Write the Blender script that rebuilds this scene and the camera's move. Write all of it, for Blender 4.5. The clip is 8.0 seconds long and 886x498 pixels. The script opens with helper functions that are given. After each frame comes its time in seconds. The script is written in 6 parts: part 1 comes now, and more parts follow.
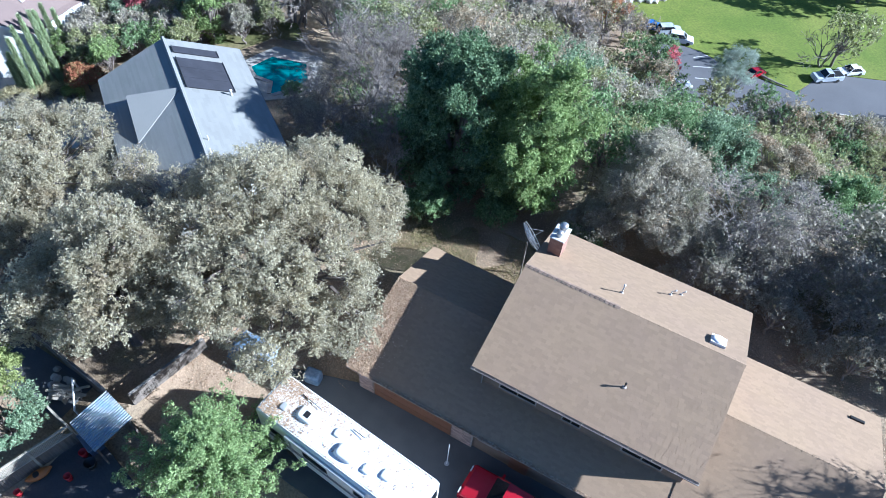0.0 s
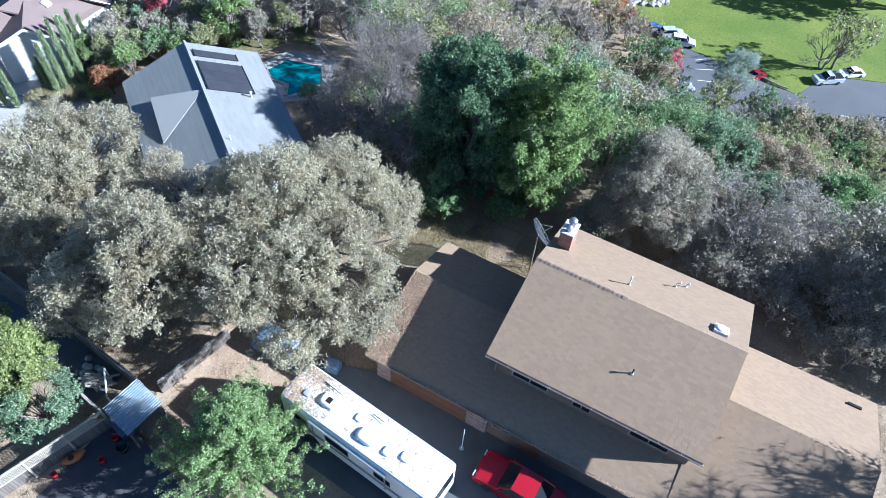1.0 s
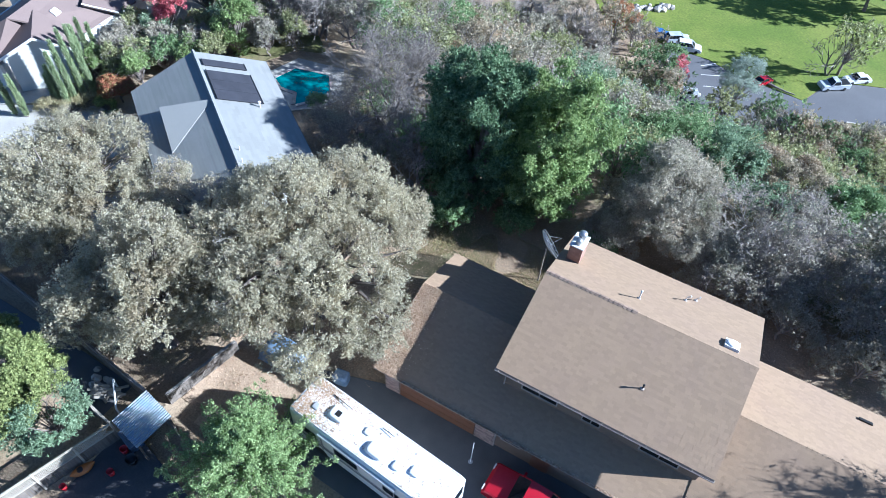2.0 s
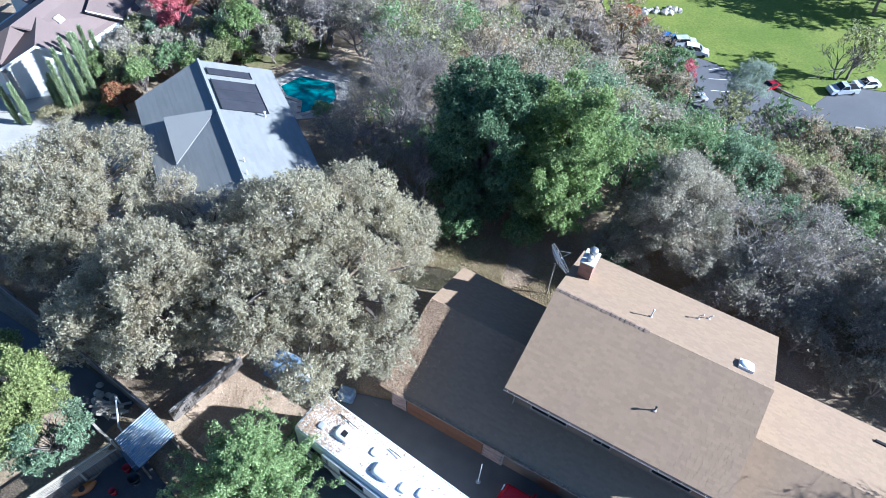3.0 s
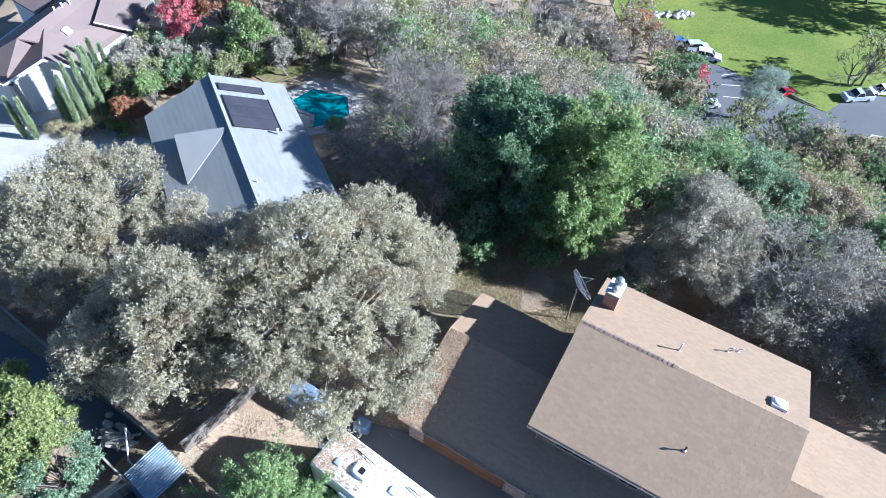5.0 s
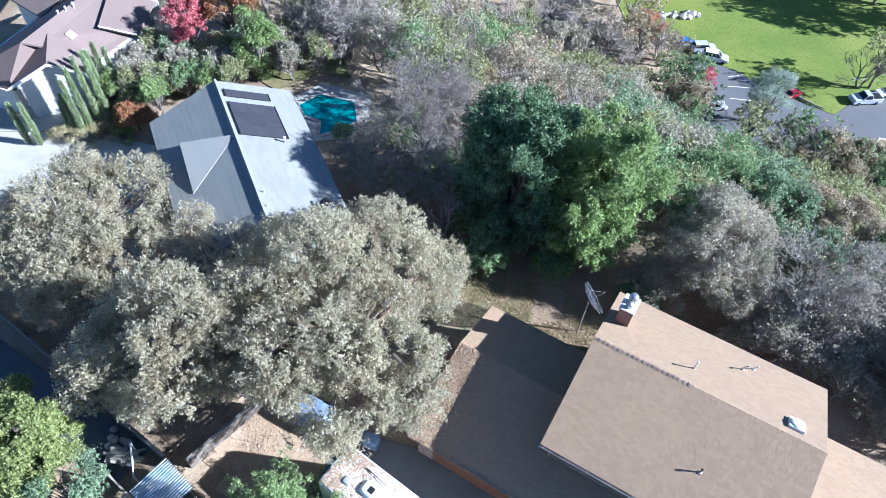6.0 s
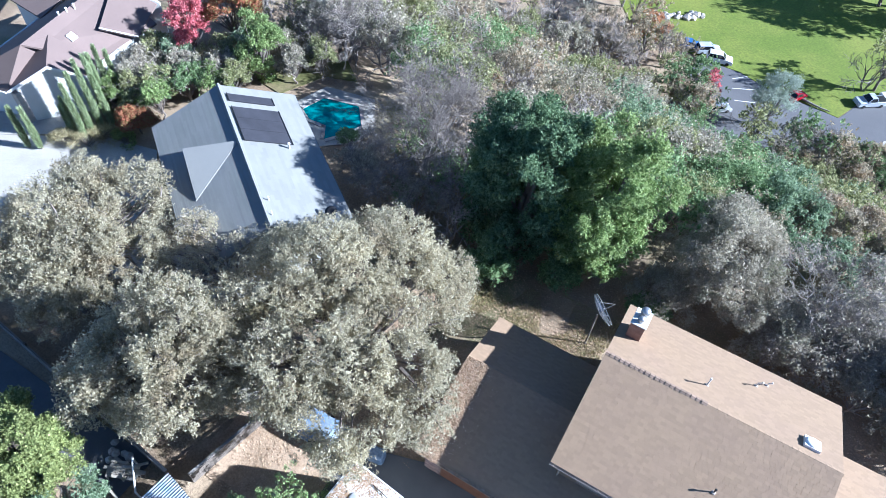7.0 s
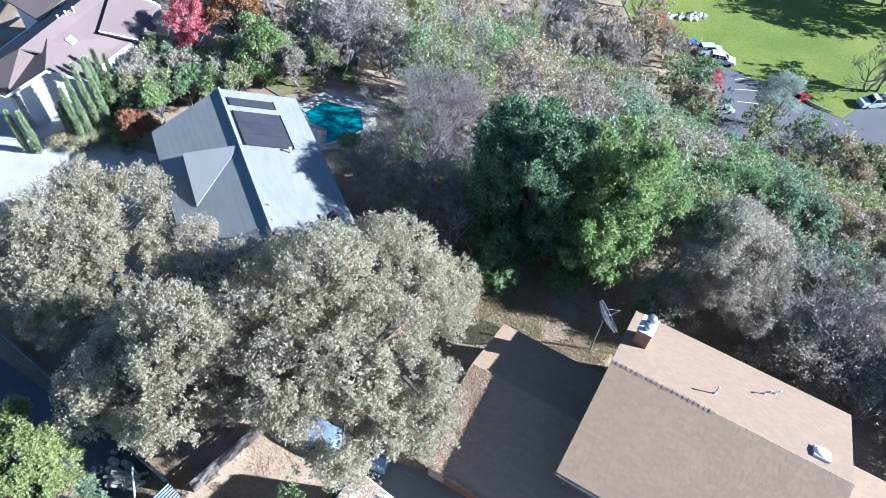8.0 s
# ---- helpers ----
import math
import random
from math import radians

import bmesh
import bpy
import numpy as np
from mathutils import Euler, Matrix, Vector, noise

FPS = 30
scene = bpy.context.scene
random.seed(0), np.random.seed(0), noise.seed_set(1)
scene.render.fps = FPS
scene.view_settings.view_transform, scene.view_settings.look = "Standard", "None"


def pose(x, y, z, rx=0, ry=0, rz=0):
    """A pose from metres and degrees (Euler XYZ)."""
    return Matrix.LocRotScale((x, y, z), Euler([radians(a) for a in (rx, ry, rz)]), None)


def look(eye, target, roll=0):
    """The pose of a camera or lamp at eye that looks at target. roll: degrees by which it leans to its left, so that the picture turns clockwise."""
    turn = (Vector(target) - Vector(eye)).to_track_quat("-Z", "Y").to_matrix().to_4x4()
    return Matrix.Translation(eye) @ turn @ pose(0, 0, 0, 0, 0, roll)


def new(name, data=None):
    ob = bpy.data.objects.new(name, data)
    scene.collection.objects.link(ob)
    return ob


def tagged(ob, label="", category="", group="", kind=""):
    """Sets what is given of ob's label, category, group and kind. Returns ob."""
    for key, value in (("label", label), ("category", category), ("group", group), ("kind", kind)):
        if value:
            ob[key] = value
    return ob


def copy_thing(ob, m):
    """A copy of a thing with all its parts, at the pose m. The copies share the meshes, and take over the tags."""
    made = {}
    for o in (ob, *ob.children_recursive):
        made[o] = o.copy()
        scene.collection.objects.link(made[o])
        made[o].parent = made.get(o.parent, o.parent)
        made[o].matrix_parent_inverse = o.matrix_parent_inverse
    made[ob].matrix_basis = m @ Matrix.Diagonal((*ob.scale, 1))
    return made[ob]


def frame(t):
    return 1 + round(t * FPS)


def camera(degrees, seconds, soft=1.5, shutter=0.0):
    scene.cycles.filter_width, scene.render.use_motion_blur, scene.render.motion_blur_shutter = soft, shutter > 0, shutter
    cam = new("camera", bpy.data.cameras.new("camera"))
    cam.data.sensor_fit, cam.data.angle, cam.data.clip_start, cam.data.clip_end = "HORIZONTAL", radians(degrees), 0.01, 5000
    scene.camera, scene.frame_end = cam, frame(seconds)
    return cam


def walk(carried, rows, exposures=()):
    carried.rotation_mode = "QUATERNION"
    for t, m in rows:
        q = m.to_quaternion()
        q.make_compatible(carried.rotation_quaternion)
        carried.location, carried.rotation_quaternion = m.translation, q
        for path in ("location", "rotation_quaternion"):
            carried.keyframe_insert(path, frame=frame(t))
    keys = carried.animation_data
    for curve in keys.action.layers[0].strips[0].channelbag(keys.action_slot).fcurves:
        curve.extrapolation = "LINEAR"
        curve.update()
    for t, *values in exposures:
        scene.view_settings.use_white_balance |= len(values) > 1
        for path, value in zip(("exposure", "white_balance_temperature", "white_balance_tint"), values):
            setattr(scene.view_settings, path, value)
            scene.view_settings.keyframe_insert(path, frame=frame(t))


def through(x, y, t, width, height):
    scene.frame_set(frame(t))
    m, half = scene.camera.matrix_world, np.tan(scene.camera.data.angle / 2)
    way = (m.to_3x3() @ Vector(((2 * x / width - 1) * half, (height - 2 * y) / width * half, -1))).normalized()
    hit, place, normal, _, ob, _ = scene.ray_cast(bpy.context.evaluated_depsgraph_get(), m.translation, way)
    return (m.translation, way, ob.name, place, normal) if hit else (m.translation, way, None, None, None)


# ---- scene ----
# camera: seconds, eye, heading to the left of +y, tilt, roll
PATH = [
    (0, (5.157, -20.148, 33.385), 25.810, -50.991, 4.519),
    (0.5, (5.312, -21.044, 33.988), 25.887, -51.015, 4.444),
    (1, (5.181, -21.697, 34.297), 26.091, -50.761, 4.271),
    (1.5, (4.916, -21.671, 34.498), 26.248, -50.646, 4.225),
    (3, (3.858, -20.637, 34.686), 26.918, -50.732, 4.050),
    (3.5, (3.412, -20.301, 34.701), 27.057, -50.804, 3.995),
    (4, (2.979, -19.989, 34.757), 27.159, -50.896, 4.001),
    (4.5, (2.518, -19.672, 34.748), 27.233, -50.950, 4.060),
    (6, (1.078, -18.696, 34.883), 27.367, -51.359, 4.315),
    (6.5, (0.497, -18.290, 34.870), 27.247, -51.614, 4.690),
    (7, (0.149, -18.084, 34.823), 27.157, -51.627, 4.803),
    (7.5, (-0.110, -17.865, 34.762), 27.160, -51.653, 4.821),
    (8, (-0.223, -17.704, 34.690), 27.277, -51.631, 4.627),
]


def view(eye, yaw, tilt, roll):
    a, b = radians(yaw), radians(tilt)
    ahead = Vector((-math.sin(a) * math.cos(b), math.cos(a) * math.cos(b), math.sin(b)))
    return look(eye, Vector(eye) + ahead, roll)


cam = camera(67.02, 8.0, soft=0.8)
walk(cam, [(t, view(e, y, p, r)) for t, e, y, p, r in PATH], exposures=((0.0, 1.73, 4810.0, 8.0), (8.0, 1.92, 4900.0, 10.5)))

# ---- light ----
SUN_AT = Vector((1.93, 0.82, 1.0)).normalized()
world = bpy.data.worlds.new("sky")
scene.world = world
world.use_nodes = True
wn = world.node_tree
sky = wn.nodes.new("ShaderNodeTexSky")
sky.sky_type, sky.sun_disc = "NISHITA", False
sky.sun_elevation = math.asin(SUN_AT.z)
sky.sun_rotation = math.atan2(SUN_AT.x, SUN_AT.y)
sky.dust_density, sky.ozone_density = 0.3, 4.0
wn.links.new(sky.outputs[0], wn.nodes["Background"].inputs[0])
wn.nodes["Background"].inputs[1].default_value = 0.042
sun = new("sun", bpy.data.lights.new("sun", "SUN"))
sun.data.energy, sun.data.angle, sun.data.color = 5.0, radians(0.6), (1.0, 0.93, 0.825)
sun.matrix_world = look((60, 30, 60), Vector((60, 30, 60)) - SUN_AT)

# ---- materials ----


def tree_of(name):
    m = bpy.data.materials.new(name)
    m.use_nodes = True
    n = m.node_tree
    return m, n, n.nodes["Principled BSDF"]


def node(n, kind, **inputs):
    made = n.nodes.new(kind)
    for key, value in inputs.items():
        made.inputs[key.replace("_", " ")].default_value = value
    return made


def mixed(n, fac, a, b, how="MIX"):
    m = n.nodes.new("ShaderNodeMix")
    m.data_type, m.blend_type = "RGBA", how
    for socket, value in ((m.inputs[0], fac), (m.inputs[6], a), (m.inputs[7], b)):
        if isinstance(value, bpy.types.NodeSocket):
            n.links.new(value, socket)
        elif isinstance(value, (int, float)):
            socket.default_value = value
        else:
            socket.default_value = (*value, 1.0)
    return m.outputs[2]


def ramp(n, fac, *stops):
    r = n.nodes.new("ShaderNodeValToRGB")
    n.links.new(fac, r.inputs[0])
    while len(r.color_ramp.elements) < len(stops):
        r.color_ramp.elements.new(0.5)
    for e, (at, c) in zip(r.color_ramp.elements, stops):
        e.position, e.color = at, (*((c,) * 3 if isinstance(c, (int, float)) else c), 1.0)
    return r.outputs[0]


def noise_of(n, scale, detail=4.0, rough=0.6):
    g = n.nodes.new("ShaderNodeNewGeometry")
    t = node(n, "ShaderNodeTexNoise", Scale=scale, Detail=detail, Roughness=rough)
    n.links.new(g.outputs["Position"], t.inputs["Vector"])
    return t.outputs["Fac"]


def surface(name, base, other=None, rough=0.8, metal=0.0, big=0.6, fine=18.0, bump=0.3, vary=0.0, grain=0.12, odd=0.0):
    """A weathered surface: stains at one scale, grain at another, fine relief; vary: piece by piece."""
    m, n, p = tree_of(name)
    other = other or tuple(0.72 * c for c in base)
    c = mixed(n, ramp(n, noise_of(n, big), (0.38, 0.0), (0.66, 1.0)), base, other)
    g = ramp(n, noise_of(n, fine, 6.0, 0.7), (0.25, 1.0 - 2.5 * grain), (0.75, 1.0 + grain))
    c = mixed(n, 1.0, c, g, "MULTIPLY")
    if vary:
        a = n.nodes.new("ShaderNodeNewGeometry").outputs["Random Per Island"]
        b = n.nodes.new("ShaderNodeObjectInfo").outputs["Random"]
        for f in (a, b):
            c = mixed(n, 1.0, c, ramp(n, f, (0.0, 1.0 - 4 * odd), (0.05, 1.0 - vary), (1.0, 1.0 + 0.5 * vary)), "MULTIPLY")
    n.links.new(c, p.inputs["Base Color"])
    p.inputs["Roughness"].default_value, p.inputs["Metallic"].default_value = rough, metal
    if bump:
        b = node(n, "ShaderNodeBump", Strength=bump, Distance=0.02)
        n.links.new(noise_of(n, fine * 1.6, 6.0), b.inputs["Height"])
        n.links.new(b.outputs[0], p.inputs["Normal"])
    return m


def leafy(name, dark, mid, light, rough=0.62, through=0.35, patch=0.35, tint=None):
    """Leaves: each its own tone, with larger patches of tone over the crown and light coming through."""
    m, n, p = tree_of(name)
    f = n.nodes.new("ShaderNodeNewGeometry").outputs["Random Per Island"]
    c = ramp(n, f, (0.0, dark), (0.5, mid), (0.95, light))
    c = mixed(n, 1.0, c, ramp(n, noise_of(n, patch, 3.0), (0.3, 0.92), (0.7, 1.38)), "MULTIPLY")
    if tint:
        c = mixed(n, ramp(n, noise_of(n, 0.55, 4.0), (0.52, 0.0), (0.68, 0.6)), c, tint)
    n.links.new(c, p.inputs["Base Color"])
    p.inputs["Roughness"].default_value = rough
    p.inputs["Specular IOR Level"].default_value = 0.25
    t = n.nodes.new("ShaderNodeBsdfTranslucent")
    n.links.new(c, t.inputs[0])
    s = n.nodes.new("ShaderNodeMixShader")
    s.inputs[0].default_value = through
    n.links.new(p.outputs[0], s.inputs[1])
    n.links.new(t.outputs[0], s.inputs[2])
    n.links.new(s.outputs[0], n.nodes["Material Output"].inputs[0])
    return m


SHINGLE = surface("tan_shingle", (0.318, 0.222, 0.137), (0.304, 0.211, 0.136), rough=0.9, big=0.45, fine=40, bump=0.15, vary=0.09, grain=0.06, odd=0.025)
RIDGE = surface("ridge_shingle", (0.30, 0.21, 0.15), rough=0.85, big=1.0, fine=30, vary=0.3)
# tan lowered so that the colour itself holds the shadow below the eaves
STUCCO = surface("tan_stucco", (0.23, 0.17, 0.125), rough=0.9, big=0.4, fine=50, bump=0.4)
GUTTER = surface("gutter_paint", (0.33, 0.29, 0.26), rough=0.5, bump=0.05)
# garage orange lowered: its colour carries the deep shade under the eave
CEDAR = surface("orange_garage_paint", (0.15, 0.07, 0.038), (0.125, 0.058, 0.032), rough=0.6, big=2, fine=30)
# pale pier brick, darkened in colour for the same eave shade
BRICK = surface("brick", (0.34, 0.235, 0.20), (0.38, 0.29, 0.26), rough=0.9, fine=40, vary=0.45)
MORTAR = surface("mortar", (0.42, 0.38, 0.34), rough=0.95, fine=60)
# darker than bare concrete: house and fence shade is put into the colour
SHADE_CONCRETE = surface("concrete", (0.11, 0.112, 0.116), (0.085, 0.087, 0.09), rough=0.9, big=0.5, fine=20)
PALE_CONCRETE = surface("pale_concrete", (0.42, 0.395, 0.35), (0.34, 0.32, 0.285), rough=0.9, big=0.4, fine=15)
ASPHALT = surface("asphalt", (0.122, 0.122, 0.13), (0.10, 0.10, 0.108), rough=0.9, big=0.12, fine=12)
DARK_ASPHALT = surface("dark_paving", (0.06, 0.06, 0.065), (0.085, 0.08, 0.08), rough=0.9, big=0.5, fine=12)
WHITE = surface("white_gelcoat", (0.80, 0.80, 0.80), (0.74, 0.74, 0.73), rough=0.35, big=0.7, fine=12, bump=0.03, grain=0.03)
WHITE_WALL = surface("white_wall_paint", (0.66, 0.655, 0.63), (0.58, 0.575, 0.555), rough=0.85, fine=30, bump=0.1, grain=0.05)
TRIM = surface("white_trim", (0.75, 0.74, 0.71), rough=0.6, bump=0.05, grain=0.05)
GREY_ROOF = surface("pale_grey_shingle", (0.235, 0.237, 0.225), (0.215, 0.217, 0.207), rough=0.85, big=0.4, fine=30, bump=0.1, vary=0.08, grain=0.06)
BROWN_ROOF = surface("brown_shingle", (0.175, 0.129, 0.114), (0.152, 0.112, 0.10), rough=0.9, big=0.3, fine=20, vary=0.1)
BLACK = surface("black_plastic", (0.02, 0.02, 0.022), rough=0.45, bump=0.05)
PANEL = surface("solar_panel", (0.045, 0.045, 0.055), rough=0.6, big=1.0, fine=20, bump=0.1)
STEEL = surface("galvanised_metal", (0.55, 0.55, 0.56), rough=0.4, metal=0.8, bump=0.05)
GREY = surface("grey_plastic", (0.35, 0.36, 0.38), rough=0.5, bump=0.05)
RED_PAINT = surface("red_car_paint", (0.33, 0.010, 0.022), (0.29, 0.009, 0.018), rough=0.22, bump=0, grain=0.02)
WHITE_PAINT = surface("white_car_paint", (0.75, 0.76, 0.78), rough=0.25, bump=0, grain=0.02)
SILVER_PAINT = surface("silver_car_paint", (0.48, 0.52, 0.58), rough=0.25, bump=0, grain=0.02)
BLUE_PAINT = surface("blue_car_paint", (0.06, 0.16, 0.42), rough=0.25, bump=0, grain=0.02)
DARK_GLASS = surface("dark_glass", (0.015, 0.018, 0.022), rough=0.06, bump=0, grain=0.0)
TYRE = surface("tyre_rubber", (0.02, 0.02, 0.02), rough=0.8, bump=0.1)
BARK = surface("grey_bark", (0.16, 0.13, 0.11), (0.22, 0.19, 0.17), rough=0.95, big=2, fine=14, bump=0.8)
PALE_BARK = surface("pale_grey_bark", (0.27, 0.24, 0.22), (0.20, 0.175, 0.165), rough=0.95, big=2, fine=14, bump=0.5)
WOOD = surface("weathered_fence_wood", (0.19, 0.16, 0.135), (0.14, 0.12, 0.10), rough=0.95, big=1.5, fine=16, vary=0.3)
# weathered wood in a paler tone that stands in for sunlight along the fence top
LIT_CAP_WOOD = surface("sun_bleached_cap_rail", (0.36, 0.33, 0.30), (0.27, 0.245, 0.22), rough=0.95, big=1.5, fine=16)
PALE_WOOD = surface("pale_lattice_wood", (0.46, 0.41, 0.33), (0.38, 0.34, 0.28), rough=0.9, big=1.5, fine=16)
BLUE_TIN = surface("blue_corrugated_sheet", (0.23, 0.285, 0.37), (0.40, 0.39, 0.38), rough=0.55, metal=0.1, big=1.8, fine=10)
ORANGE = surface("orange_plastic", (0.48, 0.165, 0.035), rough=0.5)
RED = surface("red_plastic", (0.5, 0.02, 0.03), rough=0.5)
TARP = surface("blue_tarp", (0.13, 0.20, 0.31), (0.25, 0.30, 0.36), rough=0.5, big=2, fine=8, bump=0.6)
STONE = surface("pale_stone", (0.48, 0.45, 0.40), (0.36, 0.33, 0.30), rough=0.95, big=2, fine=12, vary=0.3)
LAWN = surface("mown_lawn", (0.115, 0.165, 0.010), (0.18, 0.21, 0.025), rough=0.95, big=0.09, fine=2.5, bump=0.8, grain=0.2)
ROUGH_GRASS = surface("thin_dry_grass", (0.13, 0.135, 0.04), (0.22, 0.18, 0.09), rough=0.95, big=0.5, fine=6, bump=0.8, grain=0.2)
OAK_LEAF = leafy("oak_leaf", (0.31, 0.28, 0.19), (0.40, 0.365, 0.255), (0.485, 0.45, 0.33), through=0.55, tint=(0.36, 0.29, 0.185))
# shaded copy of the green leaf: the bright neighbour's shade is in its colour
SHADED_GREEN_LEAF = leafy("deep_green_leaf", (0.055, 0.095, 0.045), (0.11, 0.17, 0.085), (0.20, 0.275, 0.15), through=0.3)
GREEN_LEAF = leafy("green_leaf", (0.085, 0.135, 0.055), (0.16, 0.235, 0.105), (0.26, 0.34, 0.17), through=0.4)
BRIGHT_LEAF = leafy("bright_green_leaf", (0.12, 0.15, 0.05), (0.215, 0.245, 0.088), (0.325, 0.355, 0.142), through=0.35)
CONIFER_LEAF = leafy("conifer_needle", (0.13, 0.19, 0.075), (0.23, 0.305, 0.125), (0.34, 0.42, 0.195), through=0.4, patch=1.2)
BLUE_LEAF = leafy("blue_green_leaf", (0.09, 0.135, 0.08), (0.17, 0.235, 0.14), (0.28, 0.35, 0.22), through=0.4)
DIRT = surface("bare_dirt", (0.50, 0.37, 0.25), (0.39, 0.285, 0.19), rough=0.95, big=0.6, fine=9, bump=0.7, grain=0.2)
GREY_LEAF = leafy("dry_grey_leaf", (0.22, 0.20, 0.152), (0.32, 0.295, 0.228), (0.42, 0.385, 0.30), through=0.4, tint=(0.21, 0.23, 0.12))
OLIVE_LEAF = leafy("olive_leaf", (0.14, 0.155, 0.065), (0.24, 0.25, 0.12), (0.37, 0.37, 0.19), through=0.4)
TAN_LEAF = leafy("russet_tan_leaf", (0.19, 0.165, 0.11), (0.30, 0.26, 0.18), (0.43, 0.37, 0.27), through=0.4, tint=(0.34, 0.20, 0.10))
RED_LEAF = leafy("red_leaf", (0.28, 0.06, 0.075), (0.44, 0.12, 0.14), (0.56, 0.23, 0.24))
RUST_LEAF = leafy("rust_leaf", (0.20, 0.07, 0.04), (0.34, 0.14, 0.08), (0.18, 0.19, 0.07))
SPRING_LEAF = leafy("fresh_green_leaf", (0.12, 0.175, 0.06), (0.205, 0.275, 0.10), (0.31, 0.375, 0.16), through=0.45)
ORANGE_LEAF = leafy("orange_autumn_leaf", (0.22, 0.10, 0.055), (0.37, 0.19, 0.10), (0.50, 0.29, 0.16), through=0.4)
YELLOW_LEAF = leafy("yellow_leaf", (0.24, 0.21, 0.11), (0.37, 0.33, 0.19), (0.50, 0.45, 0.28), through=0.35)
SAGE_LEAF = leafy("blue_grey_leaf", (0.17, 0.205, 0.165), (0.27, 0.315, 0.26), (0.37, 0.415, 0.35), through=0.45)
DRY_LEAF = leafy("fallen_leaf", (0.24, 0.155, 0.09), (0.36, 0.25, 0.16), (0.48, 0.36, 0.25), through=0.0, patch=1.5)
CYPRESS_LEAF = leafy("cypress_spray", (0.19, 0.235, 0.125), (0.30, 0.355, 0.20), (0.41, 0.46, 0.28), through=0.3)
TWIG = surface("grey_twig", (0.42, 0.37, 0.335), (0.32, 0.285, 0.255), rough=0.95, bump=0, vary=0.35)

# ---- mesh helpers ----


def thing(name, at=(0, 0, 0), turn=0.0, label="", category="", group="", kind="", tilt=(0, 0)):
    ob = new(name)
    ob.matrix_world = pose(*at, tilt[0], tilt[1], turn)
    return tagged(ob, label, category, group, kind)


def mesh_of(name, verts, faces, material, smooth=False):
    me = bpy.data.meshes.new(name)
    me.from_pydata([tuple(v) for v in verts], [], [tuple(f) for f in faces])
    me.materials.append(material)
    if smooth:
        me.shade_smooth()
    return me


def put(name, me, parent=None, label="", m=None, **tags):
    ob = new(name, me)
    ob.parent = parent
    if m is not None:
        ob.matrix_local = m
    return tagged(ob, label, **tags)


def box(lo, hi):
    (a, b, c), (d, e, f) = lo, hi
    v = [(a, b, c), (d, b, c), (d, e, c), (a, e, c), (a, b, f), (d, b, f), (d, e, f), (a, e, f)]
    return v, [(3, 2, 1, 0), (4, 5, 6, 7), (0, 1, 5, 4), (1, 2, 6, 5), (2, 3, 7, 6), (3, 0, 4, 7)]


def joined(*pieces):
    v, f = [], []
    for pv, pf in pieces:
        f += [tuple(i + len(v) for i in face) for face in pf]
        v += list(pv)
    return v, f


def moved(piece, m):
    return [tuple(m @ Vector(p)) for p in piece[0]], piece[1]


def soft_box(name, lo, hi, material, parent=None, label="", bevel=0.02, seg=2, m=None):
    bm = bmesh.new()
    v, f = box(lo, hi)
    vs = [bm.verts.new(p) for p in v]
    for face in f:
        bm.faces.new([vs[i] for i in face])
    bmesh.ops.bevel(bm, geom=bm.edges[:], offset=bevel, segments=seg, affect="EDGES", profile=0.5)
    me = bpy.data.meshes.new(name)
    bm.to_mesh(me)
    bm.free()
    me.materials.append(material)
    return put(name, me, parent, label, m)


def part(name, piece, material, parent, label="", m=None, smooth=False):
    return put(name, mesh_of(name, *piece, material, smooth), parent, label, m)


def slab(corners, down):
    """A solid sheet: its top has the given corners, and it goes down by a vector."""
    d = Vector(down)
    n = len(corners)
    v = [tuple(c) for c in corners] + [tuple(Vector(c) + d) for c in corners]
    f = [tuple(range(n)), tuple(range(2 * n - 1, n - 1, -1))]
    f += [(i, i + n, (i + 1) % n + n, (i + 1) % n) for i in range(n)]
    return v, f


def tube(points, radii, sides=6, closed=True):
    v, f = [], []
    for i, p in enumerate(points):
        p = Vector(p)
        a = Vector(points[max(i - 1, 0)])
        b = Vector(points[min(i + 1, len(points) - 1)])
        z = (b - a).normalized()
        x = z.orthogonal().normalized()
        y = z.cross(x)
        for k in range(sides):
            t = 2 * math.pi * k / sides
            v.append(tuple(p + radii[i] * (math.cos(t) * x + math.sin(t) * y)))
    for i in range(len(points) - 1):
        for k in range(sides):
            a, b = i * sides + k, i * sides + (k + 1) % sides
            f.append((a, b, b + sides, a + sides))
    if closed:
        f.append(tuple(range(sides - 1, -1, -1)))
        f.append(tuple(range(len(v) - sides, len(v))))
    return v, f


def lathe(profile, sides=16):
    v, f = [], []
    for r, z in profile:
        v += [(r * math.cos(2 * math.pi * k / sides), r * math.sin(2 * math.pi * k / sides), z) for k in range(sides)]
    for i in range(len(profile) - 1):
        for k in range(sides):
            a, b = i * sides + k, i * sides + (k + 1) % sides
            f.append((a, b, b + sides, a + sides))
    f += [tuple(range(sides - 1, -1, -1)), tuple(range(len(v) - sides, len(v)))]
    return v, f


def bulk(name, quads, material):
    """A mesh of many loose small faces, from an array of (n, corners, 3)."""
    q = np.asarray(quads, dtype=np.float32)
    n, k = q.shape[:2]
    me = bpy.data.meshes.new(name)
    me.vertices.add(k * n)
    me.vertices.foreach_set("co", q.ravel())
    me.loops.add(k * n)
    me.loops.foreach_set("vertex_index", np.arange(k * n, dtype=np.int32))
    me.polygons.add(n)
    me.polygons.foreach_set("loop_start", np.arange(0, k * n, k, dtype=np.int32))
    me.update(calc_edges=True)
    me.materials.append(material)
    return me


